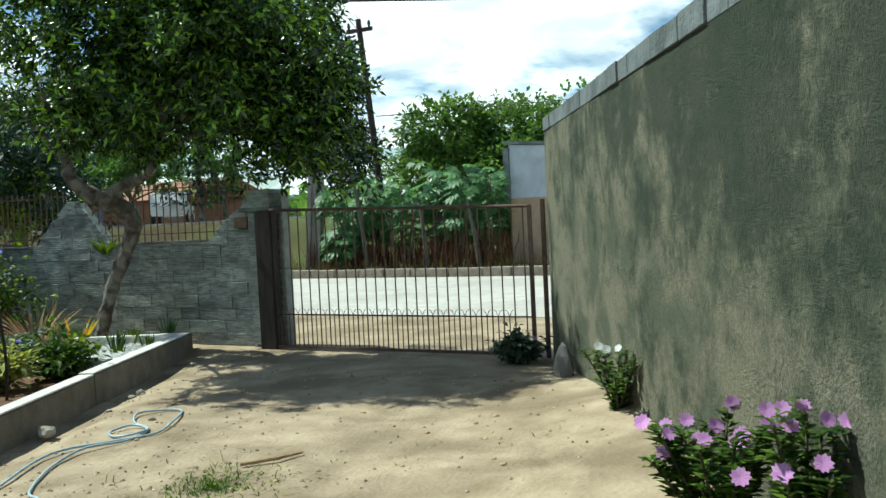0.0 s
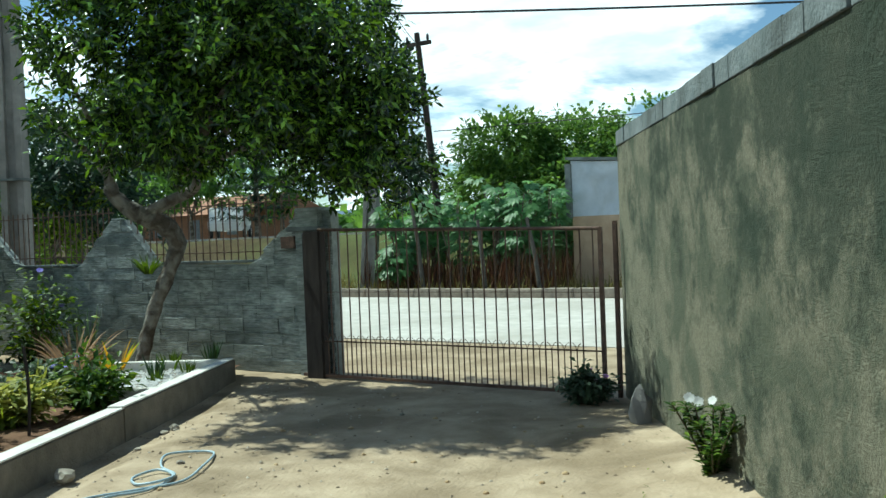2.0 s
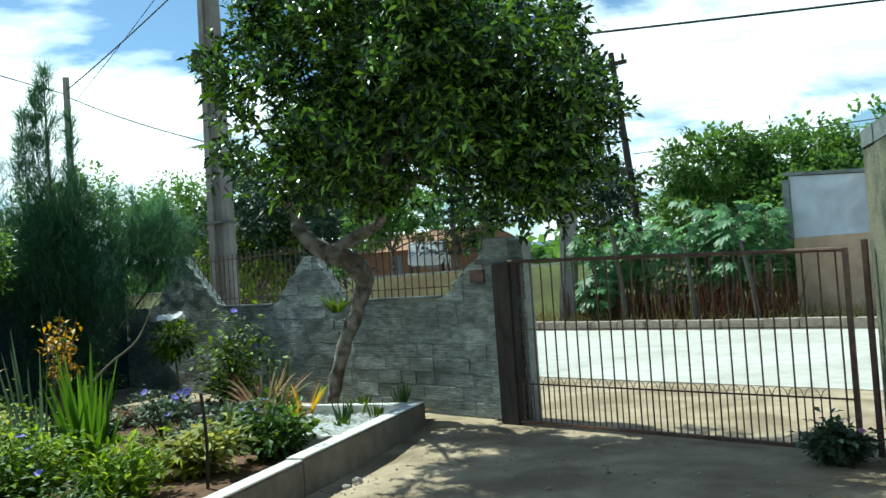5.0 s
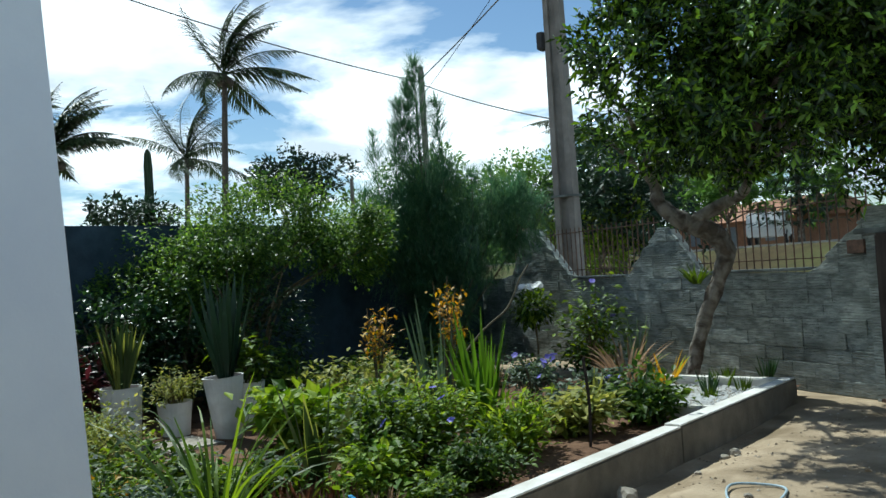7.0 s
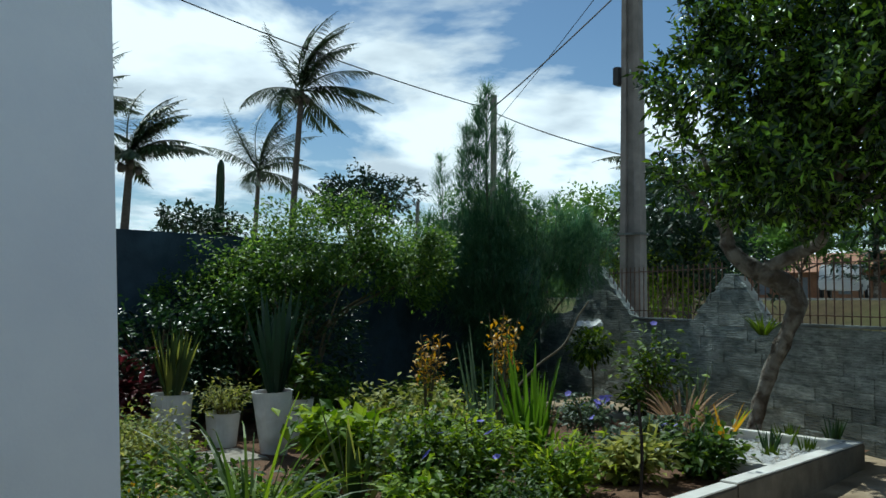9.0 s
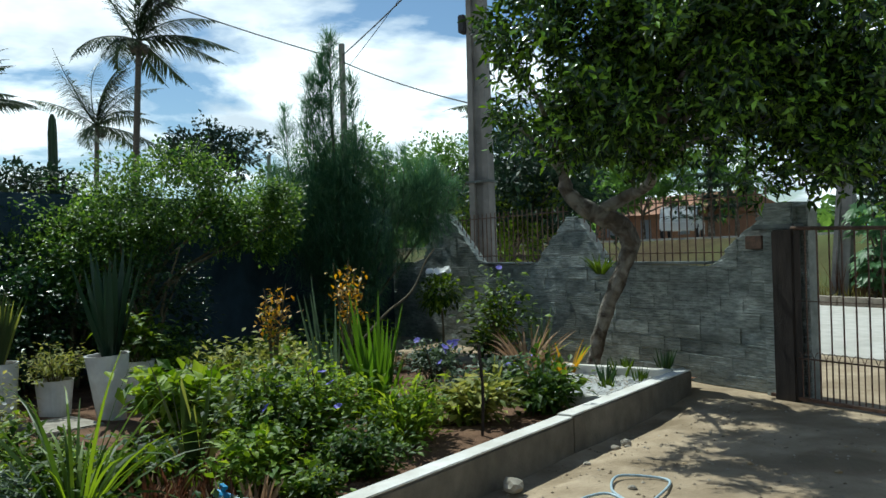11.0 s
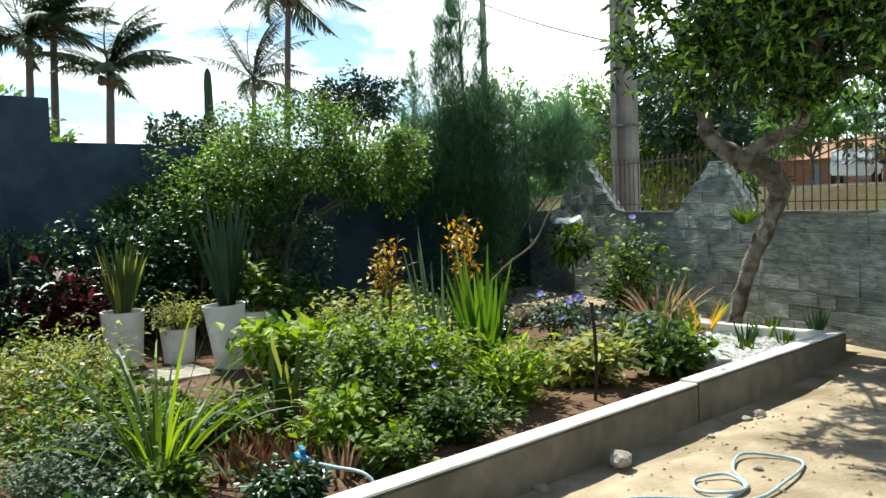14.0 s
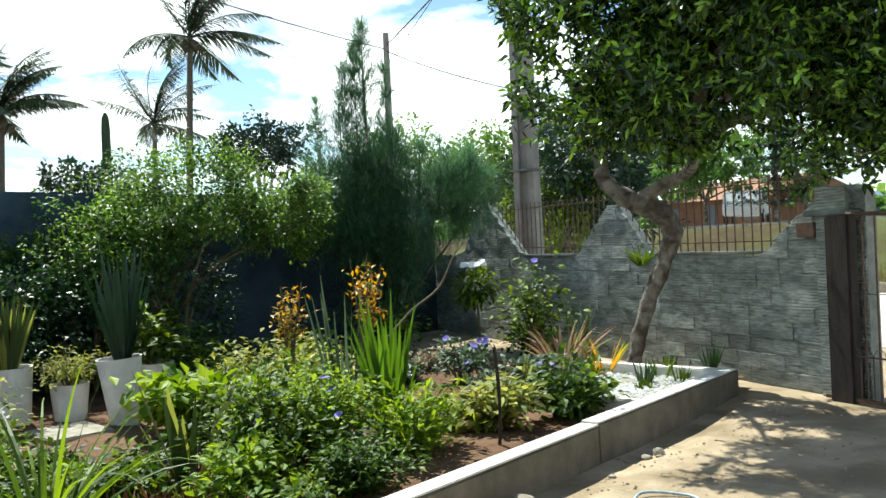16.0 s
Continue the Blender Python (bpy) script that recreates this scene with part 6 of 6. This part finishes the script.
strap_plant((-3.55, 6.5, 0.12), 44, 0.62, 0.045, 0.9, DRYLEAF, 55, "bromeliad", "dry brownish bromeliad near the tree", spread=0.9)
strap_plant((-3.95, 6.85, 0.10), 34, 0.66, 0.045, 0.7, DRYLEAF, 56, "bromeliad", "dry brownish bromeliad near the tree", spread=1.0, edge=LIME)
strap_plant((-4.4, 7.3, 0.08), 14, 0.75, 0.06, 0.12, GREYGREEN, 57, "agave", "pale upright agave leaves by the block wall", spread=0.35)
strap_plant((-3.2, 6.75, 0.10), 24, 0.5, 0.05, 0.5, ORANGE, 58, "bromeliad", "yellow-orange bromeliad at the tree foot", spread=0.8, edge=LIME)
strap_plant((-2.75, 6.1, 0.08), 9, 0.5, 0.06, 0.1, GREYGREEN, 59, "snake_plant", "pale upright snake plant leaves by the gravel", spread=0.4)
strap_plant((-3.0, 5.7, 0.08), 12, 0.42, 0.05, 0.2, VARIEGATED, 60, "snake_plant", "pale yellowish upright leaves in the bed", spread=0.5)
for k, (x, y, h) in enumerate(((-2.75, 7.72, 0.30), (-2.42, 6.62, 0.30), (-2.30, 6.95, 0.2), (-2.62, 7.0, 0.26), (-2.2, 6.45, 0.16), (-2.9, 7.3, 0.2))):
    strap_plant((x, y, 0.12), 30, h, 0.028, 0.12, DEEPGREEN if k < 2 else MIDGREEN, 300 + k, "succulent", "small upright succulent in pale gravel", spread=0.5)


shrub((-1.5, 3.95, 0.06), 0.38, 0.46, LIME, 505, "leafy_shrub", "bright green long-leaved shrub at the foot of the iris", stems=16, leaves=900, leaf=(0.06, 0.11), wide=0.28, lift=0.6)
shrub((-0.75, 1.3, 0.06), 0.34, 0.3, GREYGREEN, 508, "leafy_shrub", "grey-green low plant near the house strip", stems=14, leaves=900, leaf=(0.025, 0.045))
shrub((-3.2, 5.95, 0.06), 0.26, 0.34, GREYGREEN, 510, "leafy_shrub", "grey-green shrub below the tree", stems=14, leaves=460, leaf=(0.06, 0.1), blooms=(BLUEPETAL, 3), bsize=0.07)
shrub((-5.4, 7.3, 0.06), 0.5, 0.36, HEDGELEAF, 512, "leafy_shrub", "low green shrub at the block wall", stems=12, leaves=420, leaf=(0.06, 0.1))
shrub((-3.1, 3.75, 0.06), 0.45, 0.5, VARIEGATED, 513, "variegated_shrub", "pale variegated shrub below the orange sprays", stems=14, leaves=560, leaf=(0.06, 0.1))

for k, (x, y) in enumerate(((-1.38, 2.1), (-1.15, 2.28), (-0.9, 2.2), (-1.2, 2.55), (-0.75, 2.42), (-0.62, 2.18), (-0.55, 2.6), (-1.55, 2.35))):
    strap_plant((x, y, 0.08), 26, 0.26, 0.034, 0.5, BROWNLEAF if k % 3 else DRYLEAF, 700 + k, "bromeliad", "reddish brown upright bromeliad near the tap", spread=0.6, edge=MIDGREEN if k % 2 else None)
for k, (x, y, r, h, mt) in enumerate(((-1.25, 1.75, 0.26, 0.30, MIDGREEN), (-1.6, 1.85, 0.24, 0.26, LIME), (-0.5, 1.75, 0.22, 0.24, MIDGREEN), (-0.3, 2.3, 0.18, 0.2, DEEPGREEN), (-1.1, 1.4, 0.26, 0.28, GREYGREEN), (-0.45, 2.9, 0.2, 0.24, MIDGREEN), (-2.2, 1.75, 0.22, 0.26, MIDGREEN), (-0.25, 1.5, 0.2, 0.2, DEEPGREEN), (-1.9, 2.35, 0.18, 0.2, GREYGREEN), (-2.75, 3.6, 0.3, 0.4, MIDGREEN), (-3.6, 4.3, 0.3, 0.32, MIDGREEN), (-4.4, 5.1, 0.26, 0.26, DEEPGREEN), (-5.2, 6.3, 0.26, 0.24, LIME), (-2.95, 5.35, 0.2, 0.28, GREYGREEN))):
    shrub((x, y, 0.06), r, h, mt, 720 + k, "ground_cover", "low leafy ground cover between the larger plants", category="plant", stems=11, leaves=420, leaf=(0.04, 0.075), group="ground cover in the bed")
for k, (x, y) in enumerate(((-1.3, 2.2), (-1.05, 2.1), (-1.0, 2.4), (-0.8, 2.28), (-0.7, 2.58), (-0.45, 2.4), (-1.4, 2.5), (-0.75, 2.05))):
    strap_plant((x, y, 0.08), 24, 0.25, 0.032, 0.5, BROWNLEAF, 740 + k, "bromeliad", "reddish brown upright bromeliad near the tap", spread=0.7, edge=DRYLEAF if k % 2 else MIDGREEN)
shrub((-1.75, 1.15, 0.06), 0.2, 0.34, ORANGE, 710, "croton_shrub", "small orange-leaved croton near the house strip", stems=8, leaves=90, leaf=(0.06, 0.1), wide=0.35)


def stake_in_bed(at, h, label, name="garden_stake"):
    t = thing(name, label, "stake", at)
    part("stick", tube(bmesh.new(), smooth_path([(0, 0, -0.05), (0.015, 0.01, h * 0.5), (-0.01, 0, h)], 4), 0.012, 7), OLDWOOD, t)


stake_in_bed((-1.32, 4.52, 0.08), 0.70, "dark thin wooden stake in the bed")
tw = part("twig", tube(bmesh.new(), smooth_path([(-3.9, 4.75, 0.6), (-3.95, 5.05, 0.85), (-4.05, 5.4, 1.05), (-4.1, 5.6, 1.35), (-4.15, 5.75, 1.5)], 4), [0.012] * 10 + [0.008] * 7, 6), TWIG, thing("bare_twig", "long bare leaning twig above the shrubs", "twig", (0, 0, 0)))


def epiphyte():
    strap_plant((-3.42, 7.45, 1.18), 44, 0.28, 0.032, 0.7, MIDGREEN, 77, "epiphyte", "yellow-green epiphyte growing on the trunk", spread=1.1)


epiphyte()


def gravel():
    """Pale pebbles in the corner of the bed."""
    rng = random.Random(8)
    lv_v, lv_f = [], []
    nrm = Vector((-CWAY.y, CWAY.x, 0))
    for k in range(1500):
        p = CT - CWAY * rng.uniform(0.1, 1.5) + nrm * rng.uniform(0.15, 1.2)
        r = rng.uniform(0.010, 0.024)
        i = len(lv_v)
        z = 0.155 + rng.uniform(0, 0.012)
        lv_v += [(p.x + r, p.y, z), (p.x, p.y + r * rng.uniform(.7, 1), z), (p.x - r, p.y, z), (p.x, p.y - r, z), (p.x, p.y, z + r * 0.7), (p.x, p.y, z - r)]
        for a, b in ((0, 1), (1, 2), (2, 3), (3, 0)):
            lv_f += [(i + a, i + b, i + 4), (i + b, i + a, i + 5)]
    me = bpy.data.meshes.new("white_gravel")
    me.from_pydata(lv_v, [], lv_f)
    me.materials.append(POTWHITE)
    tagged(new("white_gravel", me), "white pebbles in the corner of the bed", "gravel", kind="stuff")
    c = CT - CWAY * 0.8 + nrm * 0.68
    bm = box(bmesh.new(), c.x, c.y, 0.13, 1.45, 1.1, 0.05, math.degrees(math.atan2(CWAY.y, CWAY.x)))
    tagged(part("ground_gravel_bed", bm, ROCK), "pale grit below the pebbles", "gravel bed", kind="structure")
    for x, y, r in ((-2.35, 6.2, 0.07), (-2.5, 6.35, 0.08), (-2.65, 6.5, 0.06), (-2.3, 6.05, 0.05)):
        rock((x, y, 0.12), r, rng, POTWHITE, label="white stone edging the gravel corner")


gravel()

# periwinkles along the tall wall
def periwinkle(at, r, h, petals, n, seed, label, stems=11, leaves=520):
    rng = random.Random(seed)
    t = thing("periwinkle", label, "flowering plant", at, group="periwinkles by the wall")
    lv = Leaves()
    tips = []
    for k in range(stems):
        a = 2 * math.pi * k / stems + rng.uniform(-.4, .4)
        q = rng.uniform(0.25, 1)
        e = Vector((math.cos(a) * r * q, math.sin(a) * r * q, h * rng.uniform(0.65, 1.0)))
        pts = smooth_path([(0, 0, -0.05), (e.x * 0.5, e.y * 0.5, e.z * 0.5), e], 6)
        part("stem", tube(bmesh.new(), pts, 0.005, 5), TWIG, t)
        tips.append(e)
        for i, p in enumerate(pts[1:]):
            for s in range(max(2, leaves // (stems * 12))):
                a2 = rng.uniform(0, 6.28)
                lv.leaf(p + Vector((0, 0, rng.gauss(0, .015))), (math.cos(a2), math.sin(a2), 0.45), (0, 0, 1), rng.uniform(0.05, 0.08), 0.032, 0.12, 0.2)
    tagged(part("foliage", lv.mesh("foliage"), HEDGELEAF, t), kind="stuff")
    for k in range(n):
        e = tips[k % len(tips)] + Vector((rng.gauss(0, .025), rng.gauss(0, .025), 0.02 + rng.uniform(0, 0.03)))
        flower(t, e, 0.055 * rng.uniform(0.9, 1.25), petals, rng, (rng.gauss(0.2, .3), -0.75, 0.55))


def gz(x, y):
    return ground_z(x, y)


periwinkle((4.42, 3.2, gz(4.42, 3.2)), 0.30, 0.50, PINK, 15, 401, "pink-flowered periwinkle bush against the rendered wall", 18, 2400)
periwinkle((4.72, 2.9, gz(4.72, 2.9)), 0.16, 0.60, PINK, 8, 402, "pink-flowered periwinkle with tall stems by the wall", 8, 900)
periwinkle((3.46, 5.26, gz(3.46, 5.26)), 0.32, 0.36, WHITEPETAL, 6, 403, "white-flowered periwinkle by the rendered wall", 11, 800)
shrub((1.88, 7.5, gz(1.88, 7.5)), 0.20, 0.30, GREYGREEN, 404, "gate_shrub", "bushy grey-green plant with pink blooms at the gate", stems=14, leaves=620, leaf=(0.05, 0.08), blooms=(PINK, 4), bsize=0.05)


def grass_patch():
    rng = random.Random(3)
    lv = Leaves()
    for k in range(700):
        a, q = rng.uniform(0, 6.28), rng.gauss(0, 0.28)
        x, y = 1.62 + q * math.cos(a), 3.62 + q * math.sin(a)
        lv.blade((x, y, ground_z(x, y)), (rng.gauss(0, .9), rng.gauss(0, .9), 0.7), rng.uniform(0.03, 0.08), 0.008, 1.0, 3)
    for k in range(160):
        x, y = rng.uniform(2.2, 3.2), rng.uniform(4.2, 6.8)
        if noise.noise(Vector((x * 2, y * 2, 9))) > 0.15:
            lv.blade((x, y, ground_z(x, y)), (rng.gauss(0, .9), rng.gauss(0, .9), 0.5), rng.uniform(0.03, 0.07), 0.007, 1.0, 3)
    ob = new("sparse_grass", lv.mesh("sparse_grass"))
    ob.data.materials.append(MIDGREEN)
    tagged(ob, "sparse green grass tufts on the sand", "grass", kind="stuff")


grass_patch()
